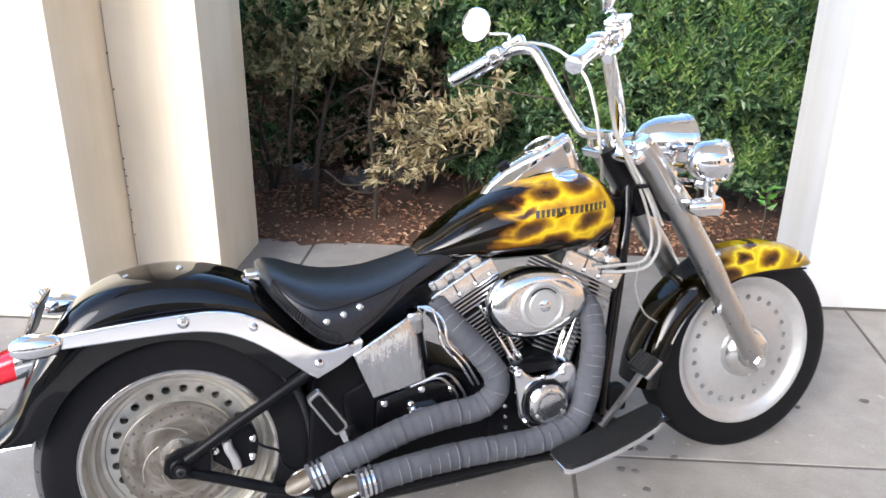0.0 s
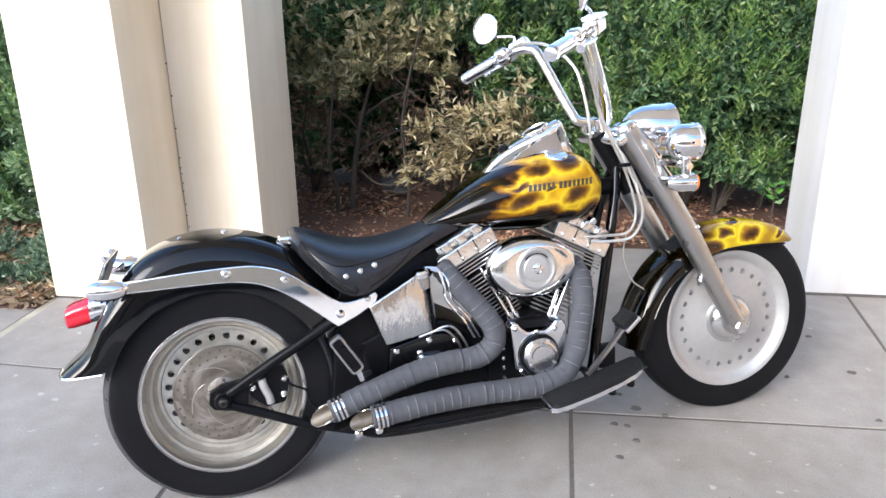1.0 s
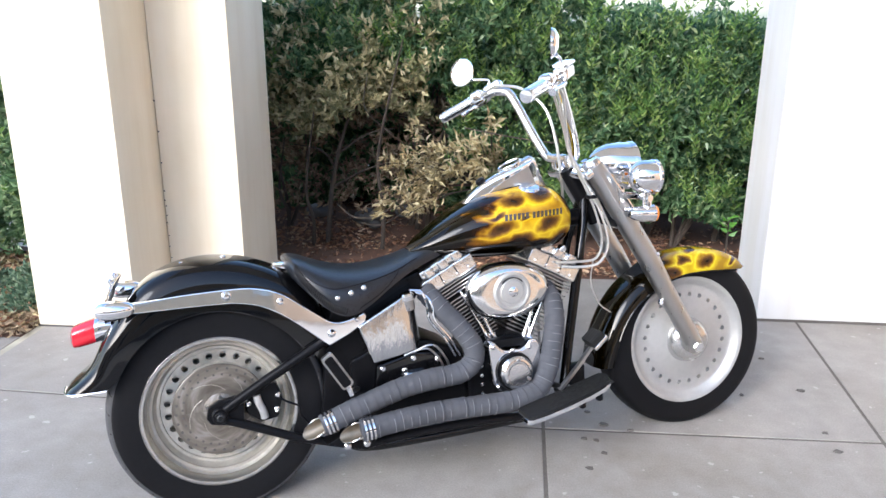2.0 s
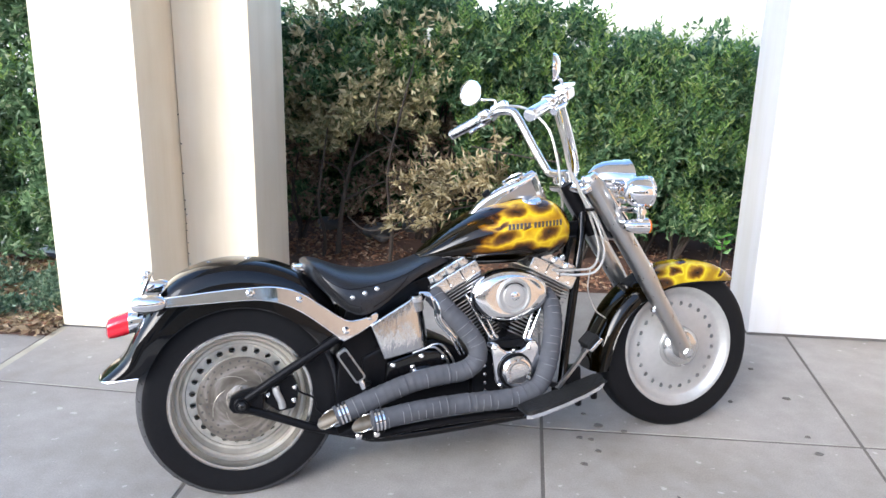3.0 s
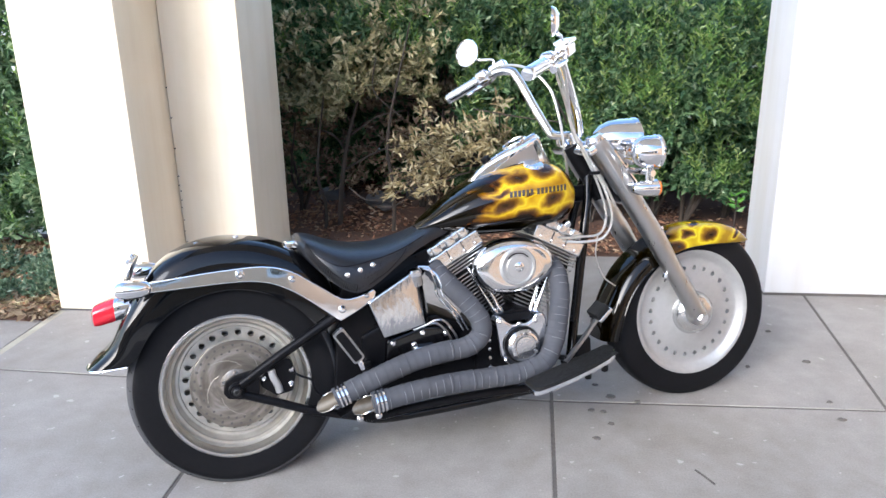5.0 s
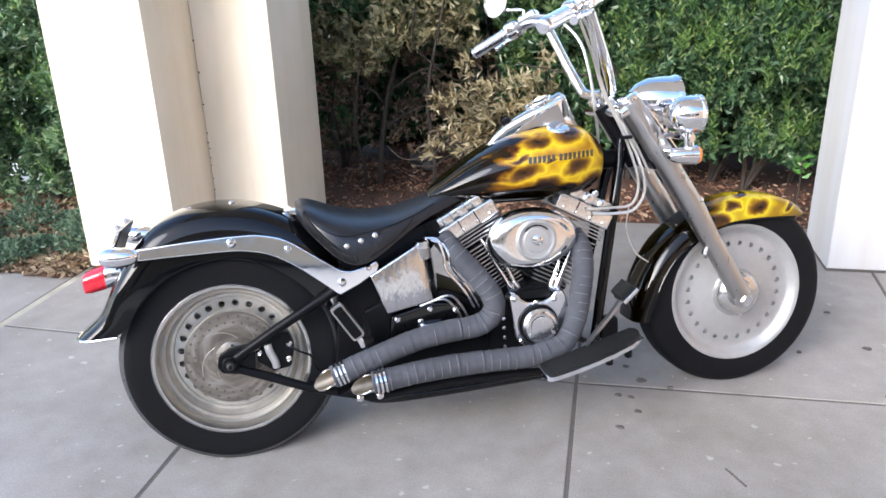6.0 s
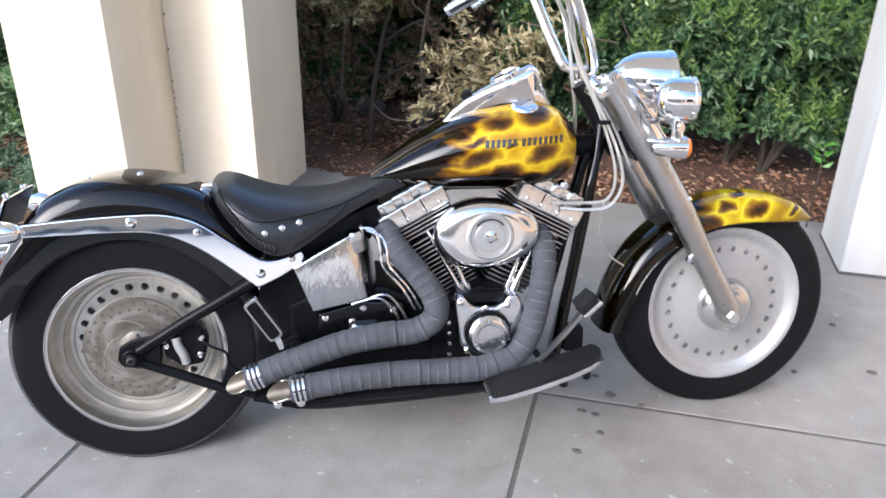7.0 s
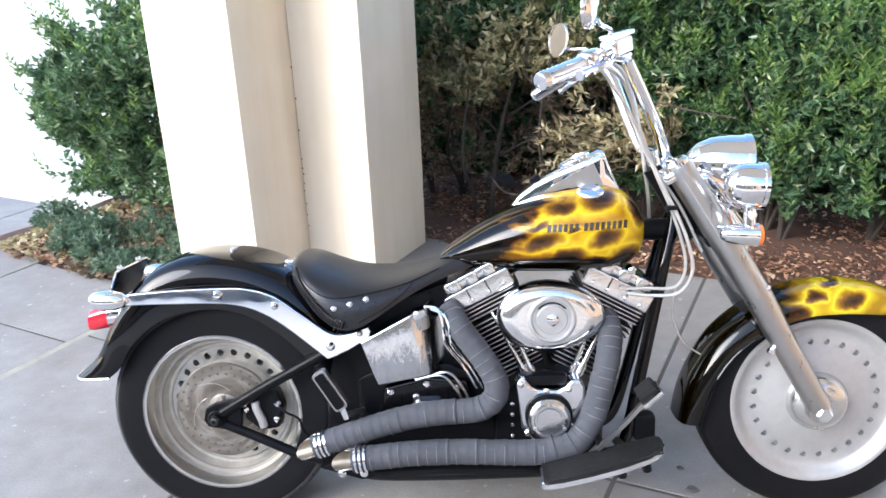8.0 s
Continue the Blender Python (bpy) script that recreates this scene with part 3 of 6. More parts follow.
CROWN_R = [(-0.418, 0.420), (-0.350, 0.480), (-0.296, 0.575), (-0.205, 0.695), (-0.122, 0.747), (-0.03, 0.768), (0.06, 0.766), (0.141, 0.748), (0.226, 0.708), (0.30, 0.640), (0.345, 0.56)]
LOWER_R = [(-0.300, 0.425), (-0.266, 0.455), (-0.222, 0.522), (-0.160, 0.576), (-0.100, 0.606), (-0.02, 0.624), (0.06, 0.619), (0.126, 0.597), (0.195, 0.552), (0.250, 0.500), (0.293, 0.450)]
fender = part("rear_fender", shell(arc_stations(CROWN_R, LOWER_R, [0.93, 0.96, 1, 1, 1, 1, 1, 1, 1, 1, 1]), 0.13, segs=24, power=4.2), BLACK, bike, "glossy black rear mudguard with a flared tail")
part("fender_trim", sweep(spline([(-0.424, 0, 0.416), (-0.415, -0.075, 0.417), (-0.385, -0.112, 0.419), (-0.30, -0.124, 0.424)], 6), 0.004, 8), CHROME, fender, "chrome edge")
part("fender_fastener", turned([(0, 0), (0.009, 0), (0.009, 0.003), (0.005, 0.007), (0, 0.007)], (0.05, -0.02, 0.766), (0, 0, 1)), CHROME, fender)
part("fender_fastener", turned([(0, 0), (0.009, 0), (0.009, 0.003), (0.005, 0.007), (0, 0.007)], (-0.07, -0.02, 0.757), (0, 0, 1)), CHROME, fender)
part("seat_bracket", box((0.222, 0, 0.722), (0.05, 0.05, 0.03), 0.008), CHROME, fender)

STRUT_TOP = [(-0.225, 0.676, 0), (-0.14, 0.682, 0), (-0.05, 0.688, 0), (0.06, 0.691, 0), (0.129, 0.687, 0), (0.201, 0.664, 0), (0.274, 0.612, 0), (0.345, 0.562, 0), (0.395, 0.560, 0), (0.449, 0.578, 0)]
STRUT_LOW = [(0.336, 0.488, 0), (0.222, 0.583, 0), (0.150, 0.626, 0), (0.09, 0.643, 0), (0.03, 0.648, 0), (-0.07, 0.648, 0), (-0.225, 0.646, 0)]
STRUT = [(q.x, q.y) for q in spline(STRUT_TOP, 4)] + [(0.456, 0.568), (0.450, 0.548), (0.395, 0.515)] + [(q.x, q.y) for q in spline(STRUT_LOW, 4)]
for s in (-1, 1):
    leaf = plate(STRUT, s * 0.146, s * 0.164, 0.004)
    for v in leaf.verts:
        v.co.y -= s * 0.015 * (v.co.z - 0.655)
    strut = part("fender_strut", leaf, CHROME, bike, "polished chrome mudguard strut")
    for u, w, r in ((0.048, 0.672, 0.012), (0.200, 0.640, 0.009), (0.345, 0.526, 0.011), (0.425, 0.562, 0.008)):
        part("bolt", turned([(r * 1.15, 0), (r * 1.15, 0.002), (r, 0.005), (r * 0.6, 0.010), (0, 0.011)], (u, s * 0.164, w), (0, s, 0), 20), CHROME, strut)
    part("strut_spacer", sweep([(0.048, s * 0.12, 0.672), (0.048, s * 0.15, 0.672)], 0.014), SATIN, strut)
    sig = part("rear_signal", turned([(0.0, -0.050), (0.010, -0.048), (0.020, -0.038), (0.0265, -0.018), (0.028, 0.005), (0.027, 0.022), (0.025, 0.030)], (-0.250, s * 0.172, 0.664), (-1, 0, 0)), CHROME, bike, "bullet-shaped chrome turn signal")
    part("signal_lens", turned([(0.0255, 0.029), (0.022, 0.041), (0.014, 0.050), (0, 0.053)], (-0.250, s * 0.172, 0.664), (-1, 0, 0)), MIRROR, sig, "clear lens")
    part("signal_stem", sweep([(-0.215, s * 0.15, 0.664), (-0.16, s * 0.15, 0.665)], 0.011), CHROME, sig)

tail = part("tail_light", rings(bmesh.new(), [oval(-0.28, 0.588, 0.05, 0.034, 3), oval(-0.31, 0.586, 0.053, 0.037, 3), oval(-0.325, 0.582, 0.052, 0.036, 3)]), CHROME, bike, "tail light in a chrome housing")
part("lens", rings(bmesh.new(), [oval(-0.322, 0.583, 0.050, 0.035, 3), oval(-0.336, 0.579, 0.050, 0.036, 3), oval(-0.372, 0.570, 0.048, 0.034, 3), oval(-0.387, 0.566, 0.044, 0.030, 3), oval(-0.393, 0.564, 0.03, 0.02, 3)]), RED, tail, "red plastic lens")
rack = part("plate_bracket", box((-0.275, 0, 0.68), (0.008, 0.19, 0.10), 0.003, turn=pose(0, 0, 0, 0, 24, 0)), SATIN, bike, "black number plate seen edge-on")
part("plate_frame", sweep(spline([(-0.30, -0.098, 0.63), (-0.258, -0.098, 0.724), (-0.258, 0.098, 0.724), (-0.30, 0.098, 0.63)], 1), 0.005, 8), CHROME, rack)
part("plate_bolt", turned([(0.009, 0), (0.009, 0.012), (0.004, 0.016), (0, 0.016)], (-0.262, -0.06, 0.722), (-0.4, 0, 1)), CHROME, rack)
part("plate_bolt", turned([(0.009, 0), (0.009, 0.012), (0.004, 0.016), (0, 0.016)], (-0.262, 0.06, 0.722), (-0.4, 0, 1)), CHROME, rack)

# swingarm, frame and the dark inside
frame_ob = part("main_frame", sweep(spline([(1.285, -0.012, 0.86), (1.268, -0.035, 0.79), (1.250, -0.05, 0.72), (1.222, -0.062, 0.58), (1.176, -0.082, 0.36), (1.135, -0.108, 0.21), (1.06, -0.130, 0.165), (0.95, -0.14, 0.153), (0.60, -0.14, 0.140), (0.42, -0.14, 0.146), (0.36, -0.14, 0.19)], 6), 0.017, 12), BLACK, bike, "glossy black steel frame")
part("frame_tube", sweep(spline([(1.285, 0.012, 0.86), (1.268, 0.035, 0.79), (1.250, 0.05, 0.72), (1.222, 0.062, 0.58), (1.176, 0.082, 0.36), (1.135, 0.108, 0.21), (1.06, 0.130, 0.165), (0.95, 0.14, 0.153), (0.60, 0.14, 0.140), (0.42, 0.14, 0.146)], 6), 0.017, 12), BLACK, frame_ob)
part("frame_tube", sweep(spline([(1.27, 0, 0.80), (1.10, 0, 0.79), (0.80, 0, 0.70), (0.62, 0, 0.60), (0.45, 0, 0.50)], 6), 0.03, 12), SATIN, frame_ob)
part("steering_head", sweep([(1.222, 0, 0.97), (1.335, 0, 0.78)], 0.026, 20), SATIN, frame_ob)
for s in (-1, 1):
    arm = part("swingarm", sweep([(0.003, s * 0.126, 0.313), (0.15, s * 0.134, 0.402), (0.308, s * 0.138, 0.490), (0.45, s * 0.13, 0.560)], 0.0155, 14), SATIN, bike, "satin black triangulated swingarm")
    part("lower_tube", sweep([(0.003, s * 0.126, 0.297), (0.11, s * 0.131, 0.252), (0.22, s * 0.136, 0.205), (0.40, s * 0.135, 0.150)], 0.014, 12), SATIN, arm)
    part("axle_plate", plate([(-0.038, 0.30), (-0.03, 0.335), (0.0, 0.35), (0.06, 0.36), (0.075, 0.34), (0.07, 0.28), (0.02, 0.272), (-0.025, 0.28)], s * 0.108, s * 0.132, 0.006), SATIN, arm)
    part("axle_nut", turned([(0.026, 0), (0.026, 0.006), (0.022, 0.010), (0.017, 0.010), (0.017, 0.022), (0.013, 0.024), (0.006, 0.024), (0.006, 0.018), (0, 0.018)], (0.003, s * 0.132, 0.307), (0, s, 0), 24), SATIN, arm)
    part("axle_end", turned([(0.012, 0.016), (0.012, 0.026), (0.009, 0.028), (0.0055, 0.028), (0.0055, 0.022), (0, 0.022)], (0.003, s * 0.132, 0.307), (0, s, 0), 20), FIN, arm)
cal = part("brake_caliper", plate([(0.075, 0.30), (0.085, 0.36), (0.13, 0.39), (0.175, 0.38), (0.19, 0.33), (0.175, 0.27), (0.12, 0.262)], -0.118, -0.068, 0.01), SATIN, bike, "black rear brake caliper")
part("caliper_badge", sweep(spline([(0.112, -0.122, 0.352), (0.116, -0.124, 0.33), (0.128, -0.124, 0.30), (0.132, -0.122, 0.278)], 5), 0.012, 12), CAST, cal, "bright cast badge")
for u, w in ((0.085, 0.330), (0.175, 0.345), (0.17, 0.30)):
    part("caliper_bolt", turned([(0.009, 0), (0.009, 0.008), (0.005, 0.012), (0, 0.012)], (u, -0.118, w), (0, -1, 0), 12), CHROME, cal)
part("brake_hose", sweep(spline([(0.17, -0.115, 0.34), (0.20, -0.125, 0.32), (0.235, -0.125, 0.30), (0.245, -0.12, 0.26), (0.30, -0.11, 0.21)], 5), 0.0036, 8), SATIN, cal)
inside = part("gearbox", plate([(0.40, 0.17), (0.40, 0.42), (0.50, 0.46), (0.66, 0.46), (0.78, 0.40), (0.82, 0.30), (0.80, 0.17)], -0.12, 0.14, 0.02), SATIN, bike, "black gearbox and its covers")
part("gearbox_cover", plate([(0.47, 0.30), (0.48, 0.40), (0.60, 0.43), (0.71, 0.42), (0.73, 0.33), (0.68, 0.29)], -0.150, -0.118, 0.012), BLACK, inside)
for u, w in ((0.50, 0.39), (0.60, 0.412), (0.68, 0.40), (0.52, 0.32), (0.63, 0.33), (0.57, 0.375)):
    part("bolt", turned([(0.010, 0), (0.010, 0.006), (0.006, 0.010), (0, 0.010)], (u, -0.150, w), (0, -1, 0), 12), CHROME, inside)
part("chrome_cap", plate([(0.555, 0.335), (0.56, 0.362), (0.575, 0.370), (0.635, 0.372), (0.645, 0.36), (0.64, 0.335)], -0.172, -0.145, 0.006), CHROME, inside, "small chrome cap")
part("inner_guard", plate([(0.30, 0.20), (0.33, 0.46), (0.42, 0.55), (0.47, 0.52), (0.44, 0.20)], -0.105, 0.12, 0.01), SATIN, inside)
part("under_seat", plate([(0.33, 0.50), (0.36, 0.58), (0.66, 0.68), (0.66, 0.62), (0.60, 0.54), (0.45, 0.48)], -0.085, 0.085, 0.01), SATIN, inside)



def slanted_pane(mid, long, wide, corner):
    """Outline of a rounded rectangle in (u, w), its long side leaning forward and down."""
    d, p = Vector((0.525, -0.851)), Vector((0.851, 0.525))
    out = []
    for sd, sp, turn in ((1, 1, 0), (1, -1, 1), (-1, -1, 2), (-1, 1, 3)):
        for k in range(4):
            ang = radians(90 * (k / 3)) if turn in (0, 2) else radians(90 * (1 - k / 3))
            q = Vector(mid) + d * sd * (long / 2 - corner + corner * math.sin(ang if turn in (0, 2) else ang)) + p * sp * (wide / 2 - corner + corner * math.cos(ang))
            out.append((q.x, q.y))
    return out


refl = part("fluid_reservoir", plate(slanted_pane((0.347, 0.420), 0.122, 0.040, 0.010), -0.222, -0.198, 0.002), STEEL, bike, "chrome-framed brake fluid reservoir")
part("reservoir_face", plate(slanted_pane((0.347, 0.420), 0.108, 0.028, 0.007), -0.226, -0.2215, 0.001), SATIN, refl)
part("reservoir_foot", plate([(0.366, 0.372), (0.384, 0.376), (0.394, 0.338), (0.380, 0.334)], -0.215, -0.200, 0.003), CHROME, refl)
part("reservoir_arm", sweep([(0.385, -0.2, 0.345), (0.42, -0.13, 0.33)], 0.008), STEEL, refl)

# oil tank
def oil_tank_rows():
    """A box whose front end turns away in a quarter round."""
    tl, bl, br, tr = Vector((0.424, 0, 0.538)), Vector((0.469, 0, 0.414)), Vector((0.648, 0, 0.448)), Vector((0.622, 0, 0.644))
    rows = []
    turns = [(0.0, -0.166), (0.012, -0.171), (0.03, -0.172), (0.25, -0.1725), (0.5, -0.1725), (0.68, -0.172)]
    turns += [(0.68 + 0.32 * math.sin(a), -0.172 + 0.14 * (1 - math.cos(a))) for a in (radians(9 * k) for k in range(1, 11))]
    for s, v in turns:
        t, b = tl.lerp(tr, s), bl.lerp(br, s)
        d = (t - b).normalized()
        rows.append([(t.x, -0.02, t.z), (t.x, v + 0.006, t.z), (t.x - d.x * 0.002, v + 0.0015, t.z - d.z * 0.002), (t.x - d.x * 0.007, v, t.z - d.z * 0.007)] + [tuple(t.lerp(b, f) + Vector((0, v - 0.0016 * math.sin(math.pi * f), 0))) for f in (0.25, 0.5, 0.75)] + [(b.x + d.x * 0.007, v, b.z + d.z * 0.007), (b.x + d.x * 0.002, v + 0.0015, b.z + d.z * 0.002), (b.x, v + 0.006, b.z), (b.x, -0.02, b.z)])
    return rows


oil = part("oil_tank", rings(bmesh.new(), oil_tank_rows()), REFLECT_STREAKS, bike, "chrome oil tank with painted reflection streaks and a rounded front end", sharp=50)
part("filler_cap", turned([(0.0, 0), (0.020, 0), (0.020, 0.028), (0.024, 0.030), (0.024, 0.044), (0.018, 0.050), (0, 0.051)], (0.592, -0.150, 0.575), (-0.15, -0.1, 1)), CHROME, oil, "chrome filler cap")
part("filler_neck", turned([(0.0215, -0.004), (0.0225, 0.0), (0.0225, 0.027), (0.021, 0.028)], (0.592, -0.150, 0.575), (-0.15, -0.1, 1)), STEEL, oil)
for k, d in enumerate((0.0, 0.016)):
    part("oil_line", sweep(spline([(0.60 + d, -0.15, 0.630 - 0.4 * d), (0.635 + d, -0.155, 0.622 - d), (0.650 + d, -0.165, 0.575), (0.655 + d, -0.17, 0.53), (0.700 + d, -0.172, 0.470), (0.735 + d, -0.165, 0.405)], 6), 0.0045, 8), CHROME, oil)
part("oil_line", sweep(spline([(0.57, -0.155, 0.425), (0.615, -0.165, 0.440), (0.650, -0.17, 0.438), (0.685, -0.17, 0.395), (0.695, -0.165, 0.36)], 6), 0.0038, 8), STEEL, oil)
part("oil_line", sweep(spline([(0.60, -0.16, 0.432), (0.64, -0.172, 0.452), (0.672, -0.175, 0.445), (0.705, -0.172, 0.395), (0.715, -0.165, 0.36)], 6), 0.0038, 8), STEEL, oil)

# engine
case = part("crankcase", plate([(0.78, 0.19), (0.78, 0.34), (0.85, 0.43), (0.92, 0.45), (1.0, 0.43), (1.07, 0.34), (1.08, 0.24), (1.02, 0.175), (0.86, 0.165)], -0.14, 0.14, 0.02), SATIN, bike, "black engine case")
cover = part("cam_cover", plate([(0.836, 0.424), (0.846, 0.438), (0.864, 0.438), (0.878, 0.420), (0.895, 0.408), (0.950, 0.406), (0.972, 0.418), (0.984, 0.436), (1.010, 0.434), (1.022, 0.414), (1.022, 0.35), (1.005, 0.29), (0.96, 0.262), (0.885, 0.265), (0.852, 0.30), (0.846, 0.37)], -0.195, -0.138, 0.011, steps=4), CHROME, bike, "chrome cam cover")
part("timer_ring", lathe([(0.061, -0.19), (0.063, -0.203), (0.060, -0.209), (0.056, -0.209)], (0.925, 0, 0.338)), SATIN, cover)
part("timer_cover", lathe([(0.056, -0.205), (0.055, -0.222), (0.048, -0.230), (0.041, -0.231), (0.039, -0.227), (0.034, -0.227), (0.032, -0.231), (0.0, -0.232)], (0.925, 0, 0.338)), DUSTY, cover, "round polished timer cover")
for k in range(3):
    ang = radians(90 + 120 * k)
    part("timer_screw", turned([(0.005, 0), (0.005, 0.003), (0.002, 0.004), (0, 0.004)], (0.925 + 0.044 * math.cos(ang), -0.2305, 0.338 + 0.044 * math.sin(ang)), (0, -1, 0), 10), STEEL, cover)
for u, w in ((0.852, 0.425), (0.978, 0.412), (0.868, 0.29), (0.985, 0.31), (0.92, 0.408)):
    part("cover_bolt", turned([(0.0075, 0), (0.0075, 0.006), (0.004, 0.009), (0, 0.009)], (u, -0.195, w), (0, -1, 0), 12), CHROME, cover)
for k in range(6):
    part("case_bolt", turned([(0.006, 0), (0.006, 0.006), (0, 0.008)], (0.83, -0.142, 0.20 + 0.03 * k), (0, -1, 0), 10), CHROME, case)
part("brass_fitting", sweep([(0.80, -0.175, 0.245), (0.835, -0.175, 0.250)], 0.007, 6), TIP, case)

ORIGIN = Vector((0.922, -0.01, 0.318))
for tilt, far in ((-27.5, 0.355), (28.0, 0.355)):
    lean = Matrix.Translation(ORIGIN + Vector((0.016 if tilt > 0 else 0.0, 0, 0))) @ Matrix.Rotation(radians(tilt), 4, "Y")
    jug = part("cylinder", box((0, 0, 0.20), (0.10, 0.115, 0.24), 0.02), SATIN, bike, "finned engine cylinder", lean)
    for k in range(14):
        z = 0.125 + 0.0135 * k
        grow = 0.84 + 0.026 * k
        part("fin", box((0, 0, z), (0.150 * grow, 0.168 * grow, 0.0042), 0.0018, steps=1), FIN, jug, m=lean)
        part("fin_edge", box((0, -0.0845 * grow, z), (0.138 * grow, 0.0016, 0.0038)), FINEDGE, jug, m=lean)
    for k in range(4):
        part("head_fin", box((0, 0, 0.318 + 0.011 * k), (0.188, 0.186, 0.0045), 0.0018, steps=1), FIN, jug, m=lean)
        part("fin_edge", box((0, -0.0935, 0.318 + 0.011 * k), (0.176, 0.0016, 0.004)), FINEDGE, jug, m=lean)
    rock = part("rocker_cover", box((0, 0, 0.382), (0.195, 0.195, 0.052), 0.007, steps=2), CAST2, bike, "chrome rocker cover in two tiers", lean)
    part("upper_tier", box((0.0, 0, 0.424), (0.168, 0.172, 0.032), 0.009, steps=2), CAST2, rock, m=lean)
    for x in (-0.052, 0.0, 0.052):
        part("cover_boss", box((x, -0.088, 0.424), (0.034, 0.020, 0.034), 0.007, steps=2), CAST2, rock, m=lean)
    # Dark strips laid on the face, painting the shade of upright grooves.
    for x in (-0.028, 0.028):
        part("groove_shade", box((x, -0.0975, 0.384), (0.0035, 0.003, 0.040)), DARK, rock, m=lean)
    part("gasket", box((0, 0, 0.4085), (0.172, 0.178, 0.003)), DARK, rock, m=lean)
    for x in (-0.07, -0.025, 0.025, 0.07):
        part("rocker_bolt", turned([(0.005, 0), (0.005, 0.005), (0.003, 0.007), (0, 0.007)], lean @ Vector((x, -0.097, 0.372)), (0, -1, 0), 12), CHROME, rock)
    side = -1 if tilt < 0 else 1
    for x in (0.0, 0.036):
        a = Vector((0.936 + (0.158 - x) * side, -0.112, 0.600))
        b = Vector((0.941 + (0.076 - x * 0.55) * side, -0.122, 0.438))
        rod = part("pushrod_tube", sweep([a, a.lerp(b, 0.55), a.lerp(b, 0.56), b], lambda t: 0.0050 if t < 0.555 else 0.0070, 12), CHROME, bike, "chrome pushrod tube")
        part("tube_foot", sweep([b - (b - a).normalized() * 0.016, b + (b - a).normalized() * 0.014], 0.0115, 12), CHROME, rod)
lift = part("lifter_block", box((0.912, -0.150, 0.425), (0.13, 0.04, 0.03), 0.008), SATIN, bike, "black lifter block")

clean = bmesh.new()
rows = []
for v, k in ((-0.065, 0.90), (-0.105, 0.97), (-0.122, 1.0), (-0.140, 0.99), (-0.155, 0.93), (-0.165, 0.80), (-0.170, 0.62)):
    row = []
    for i in range(56):
        a = 2 * math.pi * i / 56
        x, z = math.cos(a), math.sin(a)
        wide = 0.145 * (1 + 0.02 * x)
        tall = 0.096 * (1 - 0.06 * x)
        q = Matrix.Rotation(radians(2), 2) @ Vector((k * wide * x, k * tall * z))
        row.append((0.933 + q.x, v, 0.592 + q.y))
    rows.append(row)
cleaner = part("air_cleaner", rings(clean, rows), DUSTY, bike, "oval chrome air cleaner cover")
part("cover_ring", lathe([(0.064, -0.163), (0.064, -0.174), (0.059, -0.179), (0.054, -0.179), (0.051, -0.174), (0.041, -0.174), (0.038, -0.177), (0.0, -0.178)], (0.936, 0, 0.595), 48), CAST, cleaner, "round emblem disc in brushed metal")
part("emblem", turned([(0.016, 0), (0.016, 0.003), (0.010, 0.006), (0, 0.007)], (0.938, -0.178, 0.595), (0, -1, 0), 24), CHROME, cleaner)
part("lettering_bars", sweep([(0.936 + 0.046 * math.cos(a), -0.1755, 0.595 + 0.046 * math.sin(a)) for a in [radians(d) for d in range(40, 141, 10)]], 0.0022, 6), SATIN, cleaner)
part("intake_body", box((0.92, -0.045, 0.56), (0.12, 0.08, 0.12), 0.02), SATIN, cleaner)

# exhausts
def wrapped(path, name, r):
    pts = spline(path, 26)
    lens = [0.0]
    for a, b in zip(pts, pts[1:]):
        lens.append(lens[-1] + (b - a).length)
    total = lens[-1]
    fine, step, j = [], 0.0042, 0
    for i in range(int(total / step) + 1):
        s = i * step
        while j < len(lens) - 2 and lens[j + 1] < s:
            j += 1
        f = (s - lens[j]) / max(1e-9, lens[j + 1] - lens[j])
        fine.append(pts[j].lerp(pts[j + 1], f))
    rng = random.Random(len(path))
    jig = [rng.uniform(-0.0006, 0.0006) for _ in range(400)]

    def radius(t):
        s = t * total / 0.0252
        return r + 0.0019 * (1 - (s % 1.0)) ** 2 + jig[int(s)]
    pipe = part(name, sweep(fine, radius, 24), WRAP, bike, "exhaust pipe bound in grey heat wrap")
    for k in range(1, int(total / 0.0252)):
        i = int(k * 0.0252 / step) + 1
        if rng.random() < 0.35 or i + 1 >= len(fine):
            continue
        way = (fine[i + 1] - fine[i - 1]).normalized()
        one, two = way.cross(Vector((0, 1, 0))).normalized(), Vector((0, -1, 0))
        two = (two - way * two.dot(way)).normalized()
        a0, a1 = rng.uniform(-1.3, -0.2), rng.uniform(0.3, 1.4)
        arc = [fine[i] + (r + 0.0019) * (math.cos(a0 + (a1 - a0) * j / 8) * two + math.sin(a0 + (a1 - a0) * j / 8) * one) for j in range(9)]
        part("wrap_edge", sweep(arc, 0.0009, 4), FRAY, pipe)
    return pipe


